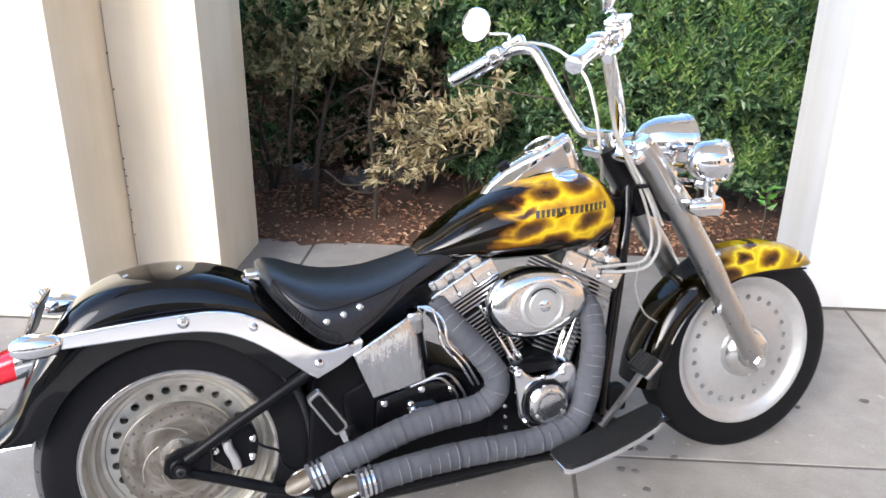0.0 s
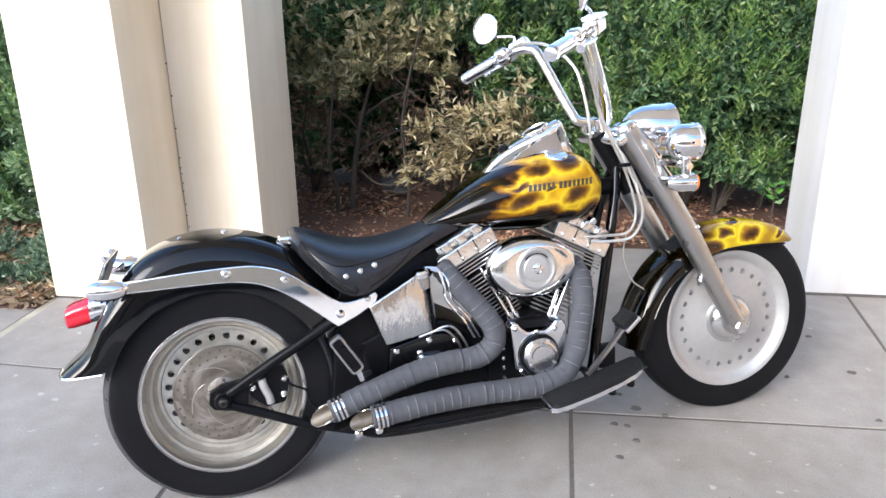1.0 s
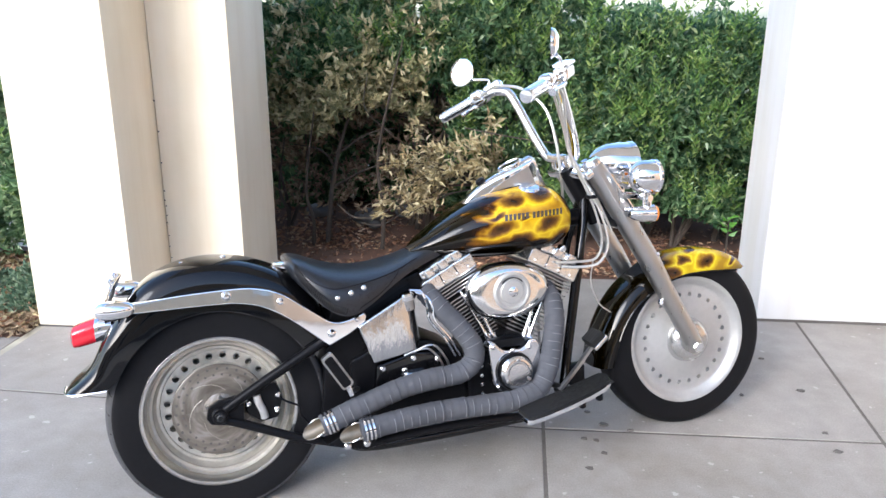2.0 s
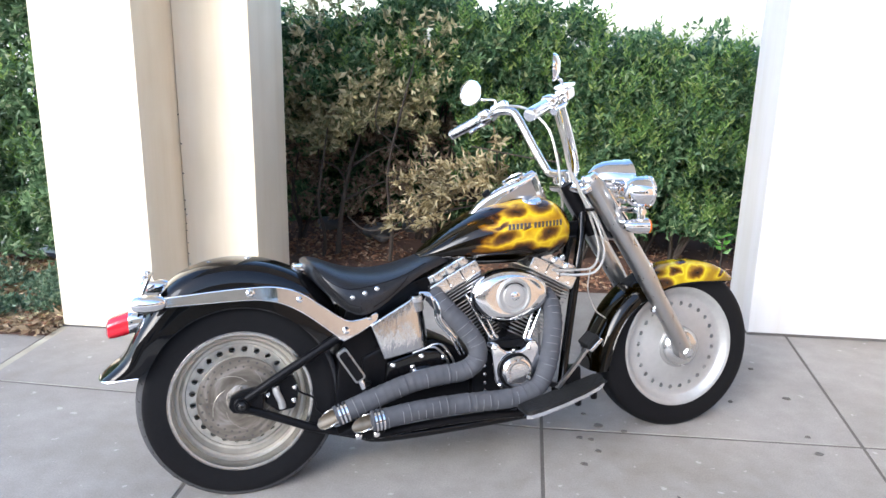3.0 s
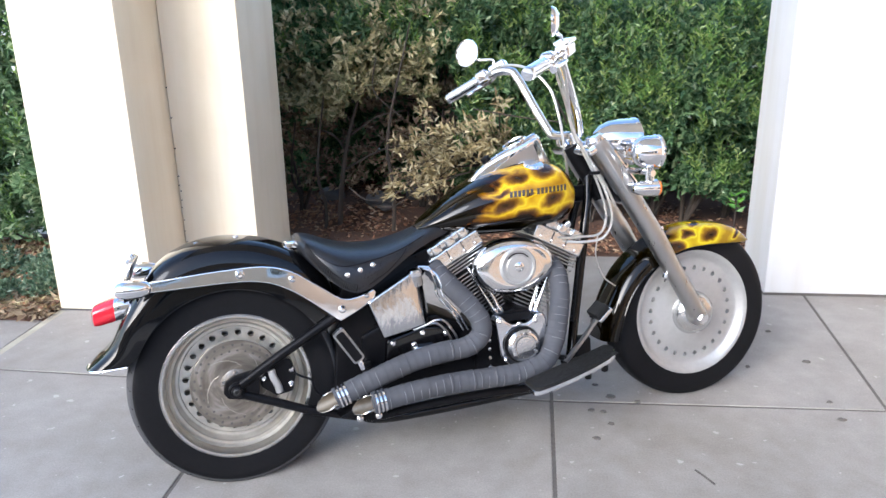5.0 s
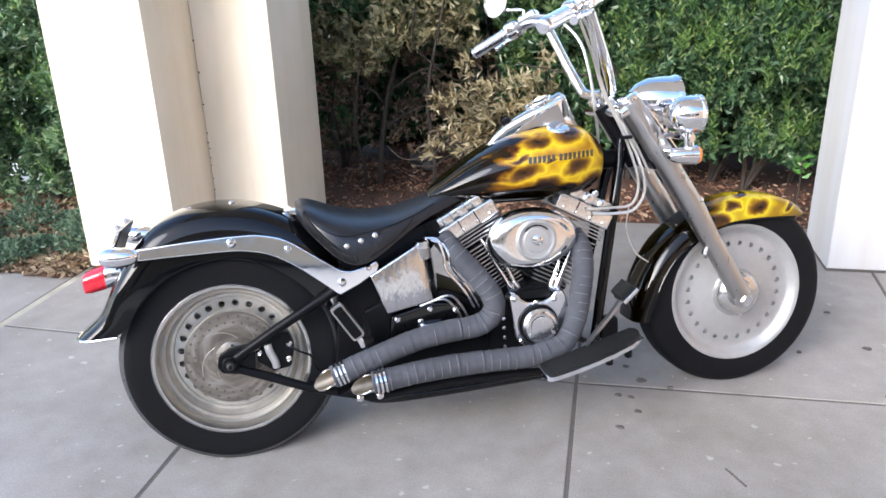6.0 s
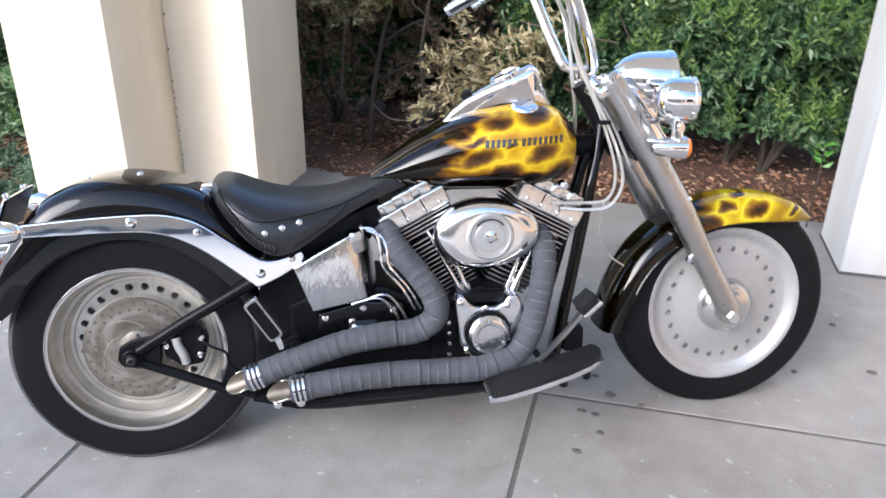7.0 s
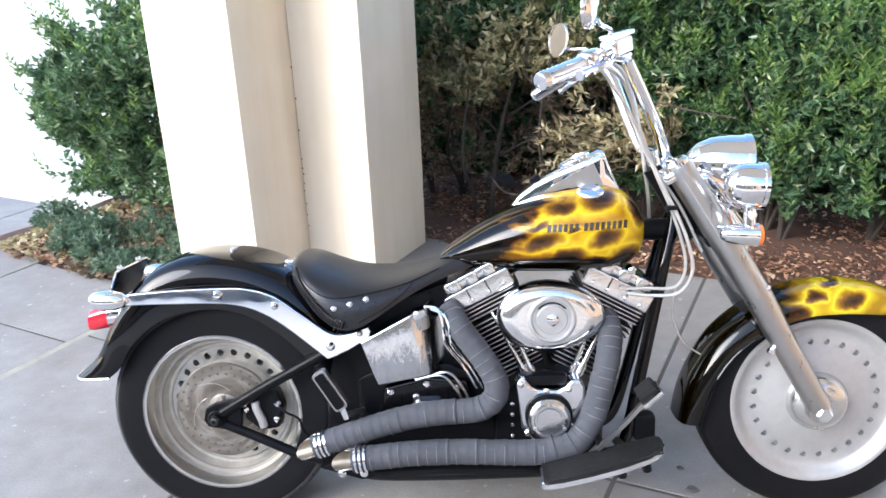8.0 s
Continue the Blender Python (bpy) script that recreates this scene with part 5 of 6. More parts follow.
for s in (-1, 1):
    part("riser", sweep([(1.252, V0 + s * 0.045, 0.965), (1.238, V0 + s * 0.045, 1.02)], 0.022, 18), CHROME, bars)
    line = LEFT if s > 0 else RIGHT
    a, b = Vector(line[-1]), Vector(line[-2])
    d = (b - a).normalized()
    grip = part("grip", sweep([a - d * 0.012 + d * 0.0075 * k for k in range(18)], lambda t: 0.0195 + 0.0018 * (int(t * 17.01) % 2), 18), CHROME, bars, "ribbed chrome grip")
    part("grip_end", turned([(0.021, 0), (0.019, 0.010), (0, 0.013)], a - d * 0.012, -d), CHROME, bars)
    q = a + d * 0.150
    side = d.cross(Vector((0, 0, 1))).normalized()
    fore = Vector((1, 0, 0.1)).normalized()
    part("switch_housing", box(q, (0.055, 0.050, 0.055), 0.016, turn=d.to_track_quat("X", "Z").to_matrix().to_4x4(), steps=3), CHROME, bars)
    ms = part("master_cylinder" if s < 0 else "clutch_perch", box(q + fore * 0.042 + Vector((0.005, 0, 0.022)) + d * 0.02, (0.075, 0.048, 0.042), 0.012, turn=d.to_track_quat("X", "Z").to_matrix().to_4x4(), steps=3), CHROME, bars)
    if s < 0:
        part("reservoir_cap", box(q + fore * 0.042 + Vector((0.005, 0, 0.048)) + d * 0.02, (0.070, 0.050, 0.010), 0.003, turn=d.to_track_quat("X", "Z").to_matrix().to_4x4()), CHROME, bars)
    part("lever", sweep(spline([q + fore * 0.045 + d * 0.01, q + fore * 0.075 - d * 0.05, q + fore * 0.070 - d * 0.11, q + fore * 0.080 - d * 0.165], 6), lambda t: 0.0075 if t < 0.95 else 0.011, 10), CHROME, bars)
    mq = Vector((1.010, 0.446, 1.344)) if s > 0 else Vector((1.000, -0.372, 1.352))
    part("mirror_stem", sweep(spline([q + fore * 0.03 + Vector((0, 0, 0.02)), q + fore * 0.045 + Vector((0, 0, 0.06)), mq + Vector((0.03, -s * 0.03, -0.03)), mq + Vector((0.014, 0, -0.01))], 6), 0.0055, 10), CHROME, bars)
    face = Vector((-0.91, -0.40, 0.08) if s > 0 else (-0.92, 0.42, 0.05)).normalized()
    mm = Matrix.Translation(mq) @ face.to_track_quat("Z", "Y").to_matrix().to_4x4() @ Matrix.Diagonal((1.08, 0.90, 1, 1) if s > 0 else (0.86, 0.74, 1, 1))
    mirror = part("mirror", turned([(0.0, -0.022), (0.03, -0.020), (0.052, -0.010), (0.0585, -0.002), (0.0585, 0.003), (0.053, 0.0035), (0.053, 0.001)], (0, 0, 0), (0, 0, 1), 40), CHROME, bars, "oval chrome mirror", mm)
    part("mirror_glass", turned([(0.053, 0.001), (0, 0.0012)], (0, 0, 0), (0, 0, 1), 40), MIRROR, bars, "", mm)

# cables and hoses
def cable(name, pts, r, label, material=CABLE):
    part(name, sweep(spline(pts, 8), r, 8), material, bike, label)


cable("clutch_cable", [(1.05, 0.36, 1.245), (1.08, 0.27, 1.275), (1.12, 0.12, 1.255), (1.165, 0.03, 1.18), (1.185, 0.0, 1.08), (1.20, 0.0, 0.98), (1.215, 0.015, 0.90), (1.225, 0.03, 0.80)], 0.0052, "pale braided clutch cable")
cable("brake_hose", [(1.035, -0.29, 1.255), (1.10, -0.23, 1.22), (1.14, -0.17, 1.13), (1.17, -0.13, 1.04), (1.215, -0.135, 0.95), (1.275, -0.15, 0.82), (1.30, -0.15, 0.72), (1.27, -0.14, 0.655), (1.20, -0.13, 0.645), (1.14, -0.12, 0.65)], 0.0048, "pale braided brake hose")
cable("throttle_cable", [(1.02, -0.31, 1.25), (1.105, -0.20, 1.20), (1.165, -0.12, 1.08), (1.20, -0.12, 0.98), (1.25, -0.135, 0.86), (1.285, -0.135, 0.74), (1.265, -0.13, 0.67), (1.19, -0.12, 0.662), (1.12, -0.12, 0.665)], 0.0045, "pale braided throttle cable")
cable("idle_cable", [(1.03, -0.30, 1.24), (1.13, -0.17, 1.12), (1.19, -0.115, 1.0), (1.27, -0.12, 0.88), (1.33, -0.12, 0.76)], 0.0045, "pale braided idle cable")
cable("speed_cable", [(1.27, -0.10, 0.66), (1.265, -0.09, 0.58), (1.30, -0.08, 0.50), (1.35, -0.07, 0.46)], 0.0026, "thin pale cable")
cable("wiring_tube", [(1.225, -0.07, 0.66), (1.190, -0.085, 0.50), (1.160, -0.10, 0.36)], 0.005, "black wiring sleeve", SATIN)
part("cable_clip", box((1.245, -0.14, 0.88), (0.03, 0.03, 0.012), 0.004), SATIN, bike)

# ---- plants ----


def leaf_mesh(name, places, ways, sizes, width, material, parent=None, fold=0.25, label=""):
    """Many small folded leaves in one mesh: a pointed blade of two halves each."""
    n = len(places)
    P, D = np.asarray(places, float), np.asarray(ways, float)
    D /= np.linalg.norm(D, axis=1)[:, None] + 1e-9
    R = np.random.normal(size=(n, 3))
    S = np.cross(D, R)
    S /= np.linalg.norm(S, axis=1)[:, None] + 1e-9
    N = np.cross(S, D)
    L = np.asarray(sizes, float)[:, None]
    W = L * width
    pts = np.stack([P, P + D * L * 0.45 + S * W * 0.5 + N * W * fold, P + D * L - N * L * 0.12, P + D * L * 0.45 - S * W * 0.5 + N * W * fold], 1).reshape(-1, 3)
    i = np.arange(n) * 4
    faces = np.concatenate([np.stack([i, i + 1, i + 2], 1), np.stack([i, i + 2, i + 3], 1)])
    mesh = bpy.data.meshes.new(name)
    mesh.from_pydata(pts.tolist(), [], faces.tolist())
    return linked(name, mesh, material, parent, label, 0)


def sprigs(tips, ways, per, length, size, jitter=0.5):
    """Leaves set round twigs: tips and directions of the twigs give leaf places and directions."""
    places, dirs, sizes = [], [], []
    for t, w in zip(tips, ways):
        w = w / (np.linalg.norm(w) + 1e-9)
        f = np.random.rand(per)
        pl = t - w * (f[:, None] * length)
        d = w * 0.55 + np.random.normal(scale=jitter, size=(per, 3))
        places.append(pl)
        dirs.append(d)
        sizes.append(size * (0.6 + 0.7 * np.random.rand(per)))
    return np.concatenate(places), np.concatenate(dirs), np.concatenate(sizes)


def lumpy(x, z, seed):
    return 0.10 * noise.noise((x * 1.6 + seed, z * 1.6, seed)) + 0.07 * noise.noise((x * 4.5, z * 4.5, seed)) + 0.03 * noise.noise((x * 11, z * 11, seed))


def shrub(name, label, x0, x1, y0, depth, z0, z1, count, seed, material, size=0.054, top_wobble=0.2, stems=3, lumps=1.9, shoots=0, limbs=4):
    """A clipped-looking shrub: stems, limbs and thousands of leaves held near its uneven outer face."""
    thing = new(name)
    thing.location = ((x0 + x1) / 2, y0 + depth / 2, 0)
    tagged(thing, label, "shrub", "hedge shrubs")
    rng = random.Random(seed)
    np.random.seed(seed)
    for k in range(stems):
        bm = bmesh.new()
        bx = (k + 0.5) / stems * (x1 - x0) + x0 - thing.location.x + rng.uniform(-0.12, 0.12)
        base = Vector((bx, rng.uniform(-0.12, 0.12), -0.03))
        for j in range(limbs):
            tip = base + Vector((rng.uniform(-0.4, 0.4), rng.uniform(-0.35, 0.25), z1 * rng.uniform(0.55, 0.85)))
            mid = base.lerp(tip, 0.5) + Vector((rng.uniform(-0.1, 0.1), rng.uniform(-0.1, 0.1), 0))
            sweep(spline([base, base.lerp(mid, 0.4) + Vector((0.02, 0, 0.03)), mid, tip], 4), lambda t: 0.016 * (1 - 0.75 * t), 6, bm=bm)
        part("stem", bm, BARK, thing)
    tips, ways = [], []
    while len(tips) < count:
        x, z = rng.uniform(x0, x1), rng.uniform(z0, z1 + 0.1)
        lim = z1 + top_wobble * noise.noise((x * 3.1, seed, 0.5)) + 0.05 * noise.noise((x * 9, seed, 1.5))
        low = z0 + 0.25 * noise.noise((x * 2.3, seed, 3.5))
        if z > lim or z < low:
            continue
        if noise.noise((x * 6.5, seed * 1.7, z * 6.5)) < -0.12 and rng.random() < 0.85:
            continue
        inward = abs(rng.gauss(0, 0.13)) if rng.random() < 0.75 else rng.uniform(0, depth)
        face = y0 - lumps * lumpy(x, z, seed) + 0.10 * max(0, (z - lim + 0.25) / 0.25)
        top = z > lim - 0.12
        y = face + (rng.uniform(0, depth) if top else inward)
        if y > y0 + depth:
            continue
        tips.append((x - thing.location.x, y - thing.location.y, z))
        ways.append((rng.gauss(0, 0.45), -0.55 if not top else rng.gauss(0, 0.4), 0.45 + rng.gauss(0, 0.4)))
    pl, d, s = sprigs(np.array(tips), np.array(ways), 9, 0.095, size)
    tagged(leaf_mesh("leaves", pl, d, s, 0.44, material, thing, label="many small leaves"), kind="stuff")
    if shoots:
        pl, d, s = [], [], []
        for k in range(shoots):
            x, y, z = tips[rng.randrange(len(tips))]
            if y > y0 + 0.25 - thing.location.y:
                continue
            way = Vector((rng.gauss(0, 0.35), -0.35 + rng.gauss(0, 0.25), 0.9)).normalized()
            long = rng.uniform(0.10, 0.22)
            for j in range(13):
                f = j / 12
                pl.append((x + way.x * long * f, y - 0.03 + way.y * long * f, z + way.z * long * f))
                a = 2.4 * j + k
                d.append((way.x * 0.8 + math.cos(a), way.y * 0.8 + math.sin(a), way.z * 0.8 + 0.2))
                s.append(size * (1.0 - 0.35 * f))
        tagged(leaf_mesh("young_growth", np.array(pl), np.array(d), np.array(s), 0.38, SHOOT, thing, label="paler upright young shoots"), kind="stuff")
    return thing


shrub("hedge_shrub", "dense dark green evergreen hedge shrub", -0.15, 0.75, 3.98, 0.85, 0.26, 1.66, 2400, 3, LEAF, shoots=280)
shrub("hedge_shrub", "dense dark green evergreen hedge shrub", 0.60, 1.55, 3.92, 0.85, 0.29, 1.54, 2400, 4, LEAF, shoots=300)
shrub("hedge_shrub", "dense dark green evergreen hedge shrub", 1.40, 2.5, 3.95, 0.85, 0.30, 1.52, 2300, 5, LEAF, shoots=280)
shrub("hedge_shrub", "thinning evergreen hedge shrub, green above and browning below", -1.0, 0.0, 3.98, 0.9, 1.08, 1.70, 2000, 6, LEAF, shoots=70, stems=1)
shrub("hedge_shrub", "browning hedge shrub with sparse olive leaves", -1.75, -0.30, 3.90, 0.6, 0.80, 1.34, 720, 7, OLIVE, 0.060, stems=1, limbs=1)
shrub("hedge_shrub", "thinning evergreen hedge shrub, green above and browning below", -2.1, -0.9, 3.96, 0.9, 1.06, 1.68, 2000, 8, LEAF, shoots=40, stems=1)
shrub("hedge_shrub", "glossy green shrub beside the pillar", -3.10, -2.05, 3.15, 0.9, 0.16, 1.78, 2200, 9, GLOSSY, 0.056, top_wobble=0.4, lumps=2.8, shoots=120)
shrub("hedge_shrub", "glossy green shrub beside the pillar", -3.95, -2.9, 3.25, 0.9, 0.14, 1.20, 1300, 10, GLOSSY, 0.056, top_wobble=0.8, lumps=4.0, shoots=90)
shrub("hedge_shrub", "glossy green shrub beside the pillar", -2.75, -1.9, 3.75, 0.9, 0.28, 1.7, 1100, 12, GLOSSY, 0.05)

shrub("hedge_shrub", "browning hedge shrub with sparse olive leaves", -1.25, -0.15, 3.88, 0.5, 0.98, 1.62, 230, 15, OLIVE, 0.052, stems=1, limbs=1)
for k in range(6):
    shrub("hedge_shrub", "shaded evergreen shrub at the back of the hedge", -2.4 + 0.85 * k, -1.4 + 0.85 * k, 5.05 + 0.1 * (k % 2), 0.7, 0.0, 1.45, 2300, 40 + k, LEAF, 0.07, stems=1, limbs=1)

shrub("hedge_shrub", "half-dead brown shrub in the gap of the hedge", -1.7, -0.2, 4.25, 0.6, 0.15, 1.15, 520, 16, DEAD, 0.05, stems=2, limbs=3)
for k in range(5):
    shrub("hedge_shrub", "shaded evergreen shrub at the back of the hedge", -2.9 + 1.15 * k, -1.6 + 1.15 * k, 5.75 + 0.1 * (k % 2), 0.6, 0.0, 1.3, 1500, 60 + k, LEAF, 0.085, stems=1, limbs=1)

# the dry branch
dry = new("dry_branch")
dry.location = (-0.25, 3.78, 0.08)
tagged(dry, "dead branch with curled tan leaves leaning out of the hedge", "branch")
rng = random.Random(21)
np.random.seed(21)
bm = bmesh.new()
tips, ways = [], []
base = Vector((0.36, 0.30, 0.36))
for k in range(44):
    tip = Vector((rng.uniform(-0.40, 0.42), rng.uniform(-0.20, 0.18), 0))
    tip.z = 0.42 + 0.36 * rng.random() + 0.25 * tip.x - 0.25 * abs(tip.x) + (0.10 if rng.random() < 0.3 else 0.0)
    if k % 5 == 0:
        tip = Vector((rng.uniform(-0.42, -0.15), rng.uniform(-0.15, 0.1), rng.uniform(0.20, 0.36)))
    mid = base.lerp(tip, 0.5) + Vector((0, 0, rng.uniform(0.0, 0.12)))
    sweep(spline([base, mid, tip], 5), lambda t: 0.006 * (1 - 0.8 * t), 5, bm=bm)
    for j in range(6):
        f = rng.uniform(0.5, 1.0)
        q = mid.lerp(tip, f * 2 - 1)
        tips.append(q + Vector((rng.gauss(0, 0.02), rng.gauss(0, 0.02), rng.gauss(0, 0.02))))
        ways.append((tip - mid).normalized() + Vector((rng.gauss(0, 0.5), rng.gauss(0, 0.5), rng.gauss(0, 0.5))))
for pts in ([(-0.15, 0.0, 0.34), (-0.30, -0.05, 0.24), (-0.45, -0.05, 0.22), (-0.56, -0.02, 0.29)], [(-0.1, 0.05, 0.30), (-0.28, 0.0, 0.17), (-0.42, 0.0, 0.17)], [(0.2, 0.1, 0.75), (0.5, -0.05, 0.72), (0.72, -0.1, 0.70)], [(-0.25, 0.15, 0.7), (-0.40, 0.1, 0.86), (-0.38, 0.1, 1.06)]):
    sweep(spline(pts, 6), 0.0045, 6, bm=bm)
tagged(part("twig_work", bm, BARK, dry, "thin grey bare twigs"), kind="stuff")
pl, d, s = sprigs(np.array([tuple(t) for t in tips]), np.array([tuple(w) for w in ways]), 6, 0.06, 0.060, 0.6)
leaf_mesh("leaves", pl, d, s, 0.30, DRY, dry, 0.35, "curled tan dead leaves")

# bare stems in the dark gap
for k, (x, y, lean_x, h) in enumerate(((-0.98, 4.15, 0.16, 1.0), (-0.35, 4.5, 0.12, 0.9))):
    st = sweep(spline([(x, y, -0.03), (x + lean_x * 0.25, y, h * 0.35), (x + lean_x * 0.8, y - 0.05, h * 0.7), (x + lean_x * 1.5, y - 0.05, h)], 5), lambda t: 0.020 * (1 - 0.6 * t), 8)
    for j in range(5):
        z = h * (0.4 + 0.11 * j)
        sweep(spline([(x + lean_x * z / h, y, z), (x + lean_x + 0.15 * (-1) ** j, y - 0.1, z + 0.14), (x + lean_x + 0.32 * (-1) ** j, y - 0.12, z + 0.18)], 4), lambda t: 0.009 * (1 - 0.7 * t), 6, bm=st)
    tagged(part("bare_stem", st, BARK), "bare grey-brown shrub stem rising from the mulch", "stem", "bare stems")


def litter(name, label, count, area, z, size, material, seed, width=0.5, flat=0.25):
    np.random.seed(seed)
    x0, x1, y0, y1 = area
    p = np.stack([np.random.uniform(x0, x1, count), np.random.uniform(y0, y1, count), z + 0.02 * np.random.rand(count)], 1)
    d = np.stack([np.random.normal(size=count), np.random.normal(size=count), flat * np.random.normal(size=count)], 1)
    ob = leaf_mesh(name, p, d, size * (0.4 + np.random.rand(count)), width, material)
    return tagged(ob, label, "litter", kind="stuff")


litter("mulch", "reddish brown bark mulch and dead leaves on the bed", 22000, (-2.1, 3.2, 3.61, 6.0), 0.0, 0.034, MULCH, 31)
litter("mulch", "dry leaf litter on the bed beside the pillar", 3500, (-3.6, -2.07, 2.56, 3.7), 0.01, 0.055, DRY, 32)


litter("mulch", "pale dead leaves at the foot of the pillar", 1800, (-2.8, -2.07, 2.47, 2.9), 0.012, 0.05, DEAD, 34)
litter("mulch", "reddish brown leaf litter on the bed beside the pillar", 2500, (-3.4, -2.07, 2.52, 3.7), 0.015, 0.05, MULCH, 33)


def cover_plant(x, y, r, h, seed):
    np.random.seed(seed)
    thing = new("groundcover_plant")
    thing.location = (x, y, 0)
    tagged(thing, "low grey-green groundcover plant at the edge of the bed", "plant", "groundcover plants")
    k = 90
    a, q = np.random.rand(k) * 2 * math.pi, np.sqrt(np.random.rand(k))
    tips = np.stack([r * q * np.cos(a), r * q * np.sin(a), h * (1 - 0.6 * q ** 2) * (0.5 + 0.5 * np.random.rand(k))], 1)
    ways = np.stack([np.cos(a) * q, np.sin(a) * q, np.ones(k) * 0.8], 1)
    pl, d, s = sprigs(tips, ways, 8, 0.06, 0.034)
    leaf_mesh("leaves", pl, d, s, 0.5, LOWLEAF, thing)


for k, (x, y, r, h) in enumerate(((-2.22, 2.80, 0.15, 0.20), (-2.44, 2.70, 0.13, 0.13), (-2.95, 2.86, 0.16, 0.24), (-2.30, 3.0, 0.18, 0.25), (-3.2, 2.95, 0.2, 0.22), (-3.45, 2.98, 0.18, 0.25), (-2.7, 3.05, 0.2, 0.22), (-2.52, 2.58, 0.13, 0.15), (-2.74, 2.66, 0.15, 0.2), (-3.02, 2.72, 0.14, 0.18))):
    cover_plant(x, y, r, h, 50 + k)
for x, y, r in ((-0.80, 4.70, 0.11), (-0.55, 4.9, 0.09), (-1.2, 4.85, 0.10), (-0.72, 4.5, 0.05)):
    bm = bmesh.new()
    bmesh.ops.create_icosphere(bm, subdivisions=3, radius=r)
    for v in bm.verts:
        v.co *= 1 + 0.25 * noise.noise(v.co * 9 + Vector((x * 7, 0, 0)))
        v.co.z *= 0.6
    tagged(part("rock", bm, ROCK, m=pose(x, y, 0.05)), "grey rounded stone lying in the mulch", "rock", "rocks")

# marks on the walls
for k, (x, y, z) in enumerate([(-1.545, 3.019, 0.906), (-1.546, 3.019, 0.747), (-1.552, 3.019, 1.06), (-1.546, 3.019, 0.60), (-1.548, 3.019, 0.55), (-1.543, 3.019, 0.52), (-1.545, 3.019, 0.47), (-1.547, 3.019, 0.43), (-1.544, 3.019, 0.36), (-1.546, 3.019, 0.30), (-1.542, 3.019, 0.24)]):
    m = turned([(0.0, 0.0), (0.005 - 0.0002 * k, 0.0), (0.003, 0.0022), (0.0, 0.0025)], (x, y, z), (0, -1, 0), 9)
    tagged(part("mildew_spot", m, JOINT), "small dark mildew spot in the corner of the pillar", "stain", "mildew spots")
# Thin dark strips, just proud of the wall and pillar feet.
block("base_strip", (1.485, 3.017, 0.0), (6.0, 3.019, 0.014), JOINT, "thin dark strip along the foot of the wall", 0, category="gap")
block("base_strip", (-2.063, 2.602, 0.0), (-1.552, 2.605, 0.009), JOINT, "thin dark strip along the foot of the pillar", 0, category="gap")
block("base_strip", (1.484, 3.03, 0.0), (1.487, 3.43, 0.012), JOINT, "thin dark strip along the foot of the wall", 0, category="gap")
sprig_bm = leaf_mesh("green_sprig", np.array([(1.44, 3.50, 0.31 + 0.012 * k) for k in range(9)]), np.array([(math.cos(2.3 * k), math.sin(2.3 * k), 0.5) for k in range(9)]), np.full(9, 0.06), 0.55, SPRIG)
tagged(sprig_bm, "bright green leafy sprig beside the wall", "plant")
part("sprig_stem", sweep([(1.44, 3.52, 0.0), (1.44, 3.50, 0.40)], 0.004, 6), BARK, sprig_bm)

# ---- paving ----
floor = new("floor")
tagged(floor, "pale grey concrete paving slabs with dark joints", "floor", kind="structure")
TURN_PAVING = pose(0.38, 1.85, 0)


def slab(x0, x1, y0, y1, top=0.0):
    gap = 0.006
    b = box(((x0 + x1) / 2, (y0 + y1) / 2, top - 0.03), (x1 - x0 - 2 * gap, y1 - y0 - 2 * gap, 0.06), 0.005, steps=2)
    for v in b.verts:
        x, y = v.co.x, v.co.y
        v.co.x, v.co.y = x + y * (0.012 + (0.05 if x > 0 else 0.015) * max(-1.3, min(1.3, x))), y + (0.010 if x > 0 else -0.045) * x
    part("slab", b, CONCRETE, floor, m=TURN_PAVING)


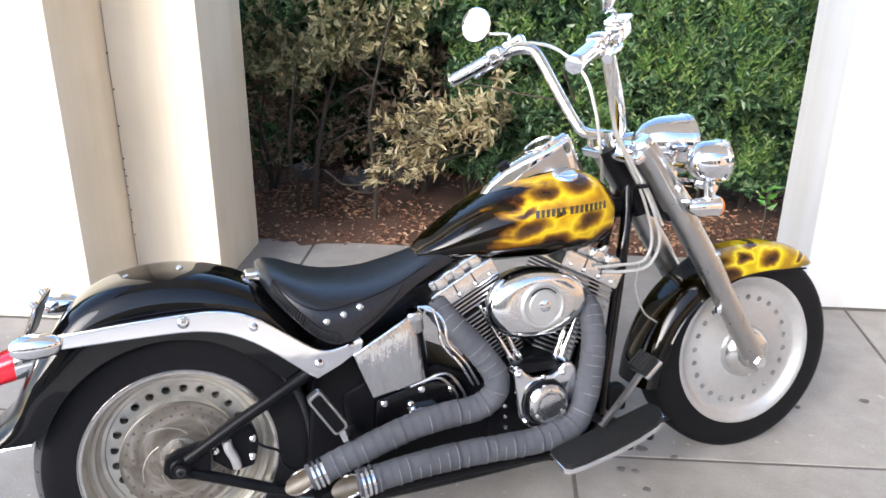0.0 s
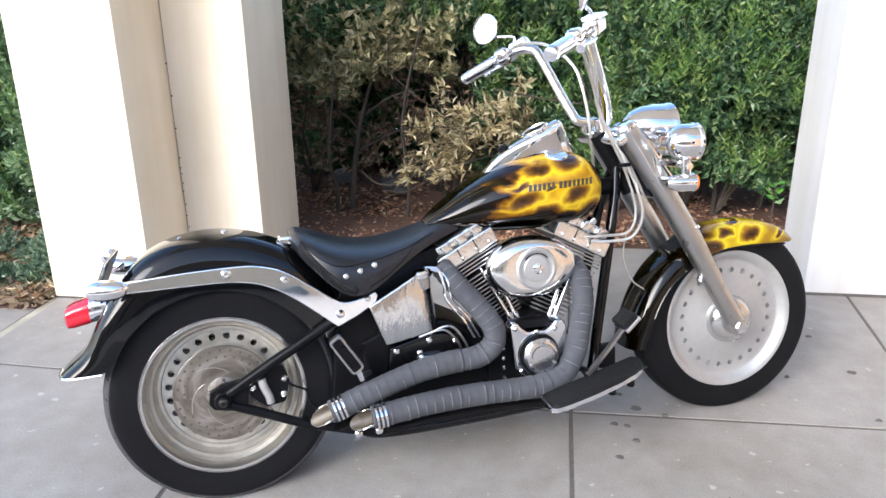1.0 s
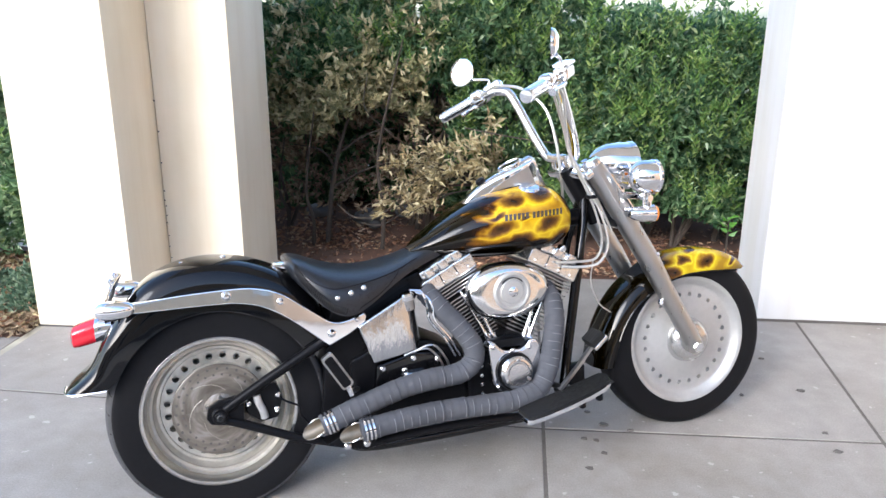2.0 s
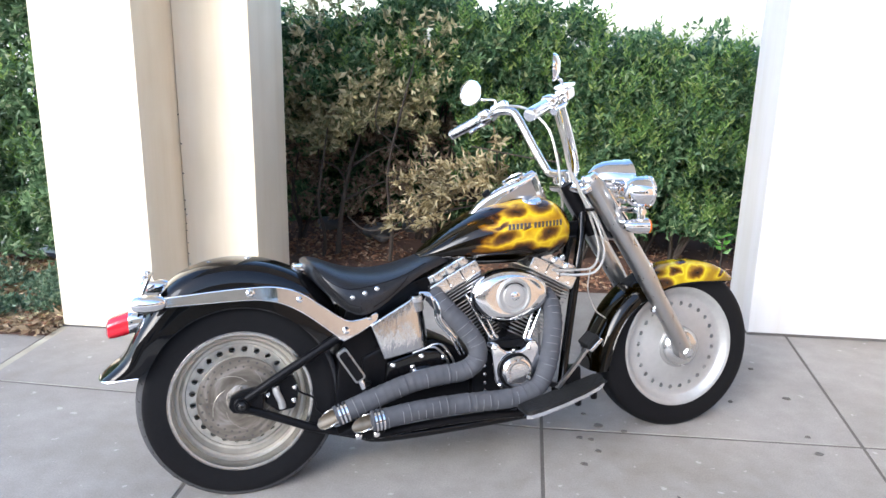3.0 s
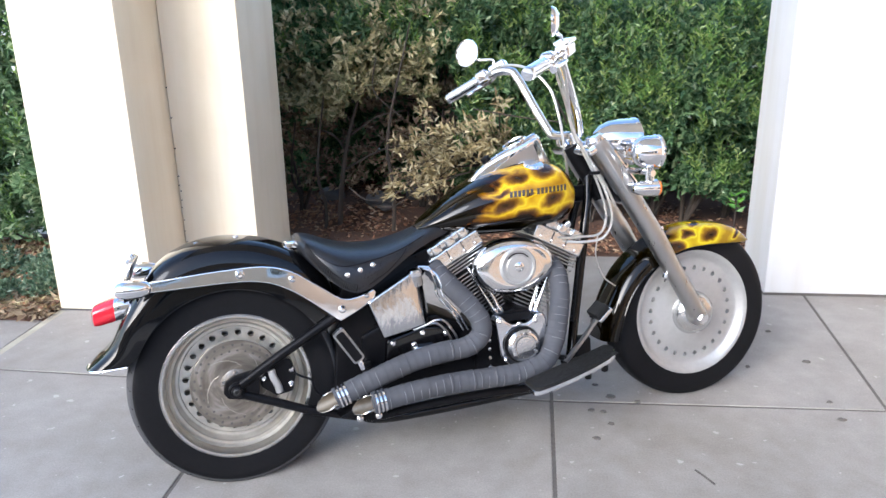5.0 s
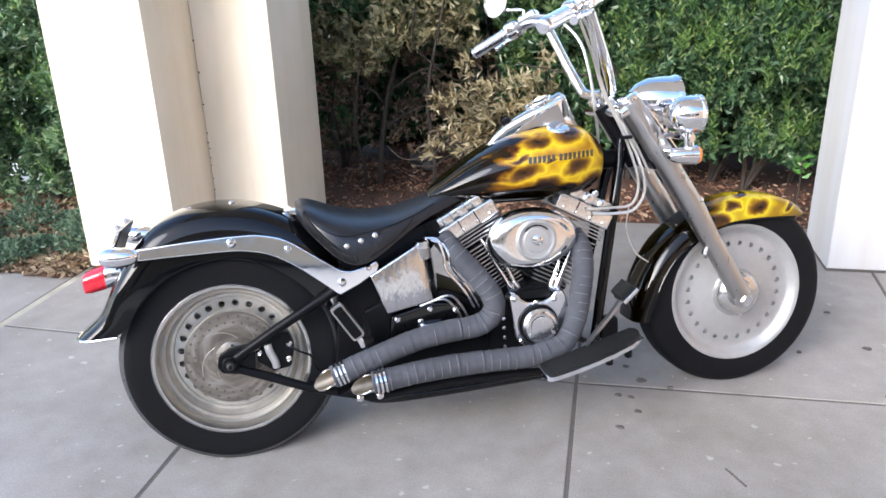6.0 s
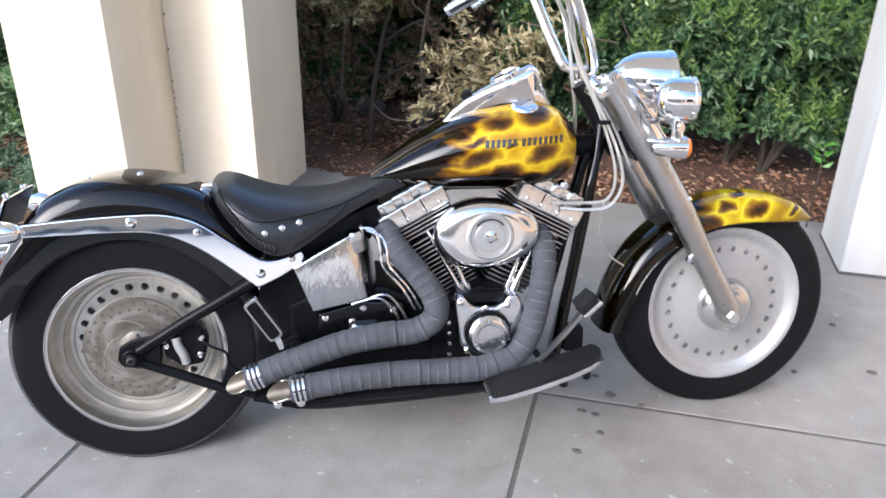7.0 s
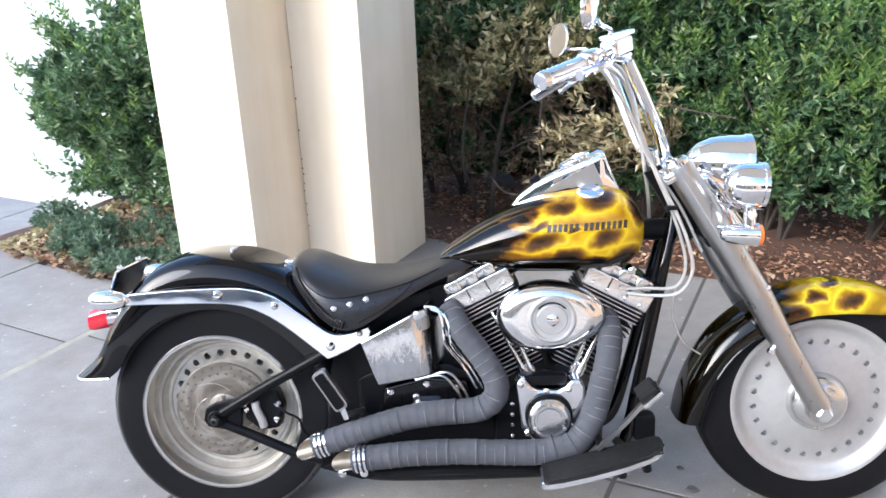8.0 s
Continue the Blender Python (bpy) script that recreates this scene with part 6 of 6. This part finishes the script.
for i in range(-2, 5):
    for y0, y1 in ((-3.45, -1.70), (-1.70, 0.0), (0.0, 1.752)):
        slab(1.222 * i, 1.222 * (i + 1), y0, y1)
for i in range(-8, -2):
    for y0, y1 in ((-3.45, -1.70), (-1.70, 0.0), (0.0, (0.52, 0.72, 1.35)[min(2, -3 - i)])):
        slab(1.03 * i - 0.385, 1.03 * (i + 1) - 0.385, y0 - 0.085, y1 - (0.085 if y1 <= 0 else 0), -0.001)
slab(-4.505, -4.13, 0.72, 1.35, -0.001)
bed_joint = bmesh.new()
bmesh.ops.create_grid(bed_joint, x_segments=1, y_segments=1, size=1.0)
part("joint_bed", bed_joint, JOINT, floor, m=pose(2.65, 1.0, -0.0035) @ Matrix.Diagonal((4.7, 2.6, 1, 1)))
side_joint = bmesh.new()
bmesh.ops.create_grid(side_joint, x_segments=1, y_segments=1, size=1.0)
part("joint_bed", side_joint, JOINT, floor, m=pose(-5.1, 0.375, -0.0045) @ Matrix.Diagonal((3.05, 1.975, 1, 1)))


strip = box((-2.046, 0.50, -0.03), (0.040, 4.20, 0.061), 0.002)
part("edge_strip", strip, EDGE, floor, "ochre-stained edge strip")


def dropped(x, y, r, seed):
    rng = random.Random(seed)
    bm = bmesh.new()
    row = [(x + r * rng.uniform(0.6, 1.2) * math.cos(a), y + 0.7 * r * rng.uniform(0.6, 1.2) * math.sin(a)) for a in (2 * math.pi * k / 9 for k in range(9))]
    rings(bm, [[(p, q, 0.001) for p, q in row], [(x + 0.8 * (p - x), y + 0.8 * (q - y), 0.006) for p, q in row]])
    tagged(part("fallen_leaf", bm, JOINT), "small dark scrap of leaf lying on the paving", "leaf", "fallen scraps")


twig = part("fallen_twig", sweep(spline([(0.825, 1.425, 0.004), (0.842, 1.395, 0.006), (0.870, 1.352, 0.004)], 5), 0.003, 6), JOINT)
tagged(twig, "short dry twig lying on the paving", "twig")
for k, (x, y, r) in enumerate(((0.553, 1.986, 0.012), (1.189, 2.187, 0.014), (1.376, 2.553, 0.014), (1.412, 1.91, 0.013), (1.409, 1.783, 0.018), (0.567, 1.778, 0.013), (0.587, 1.695, 0.014), (0.603, 1.896, 0.022), (0.700, 1.86, 0.014), (0.529, 1.595, 0.016), (0.525, 1.786, 0.014), (1.442, 2.249, 0.020))):
    dropped(x, y, r, 70 + k)
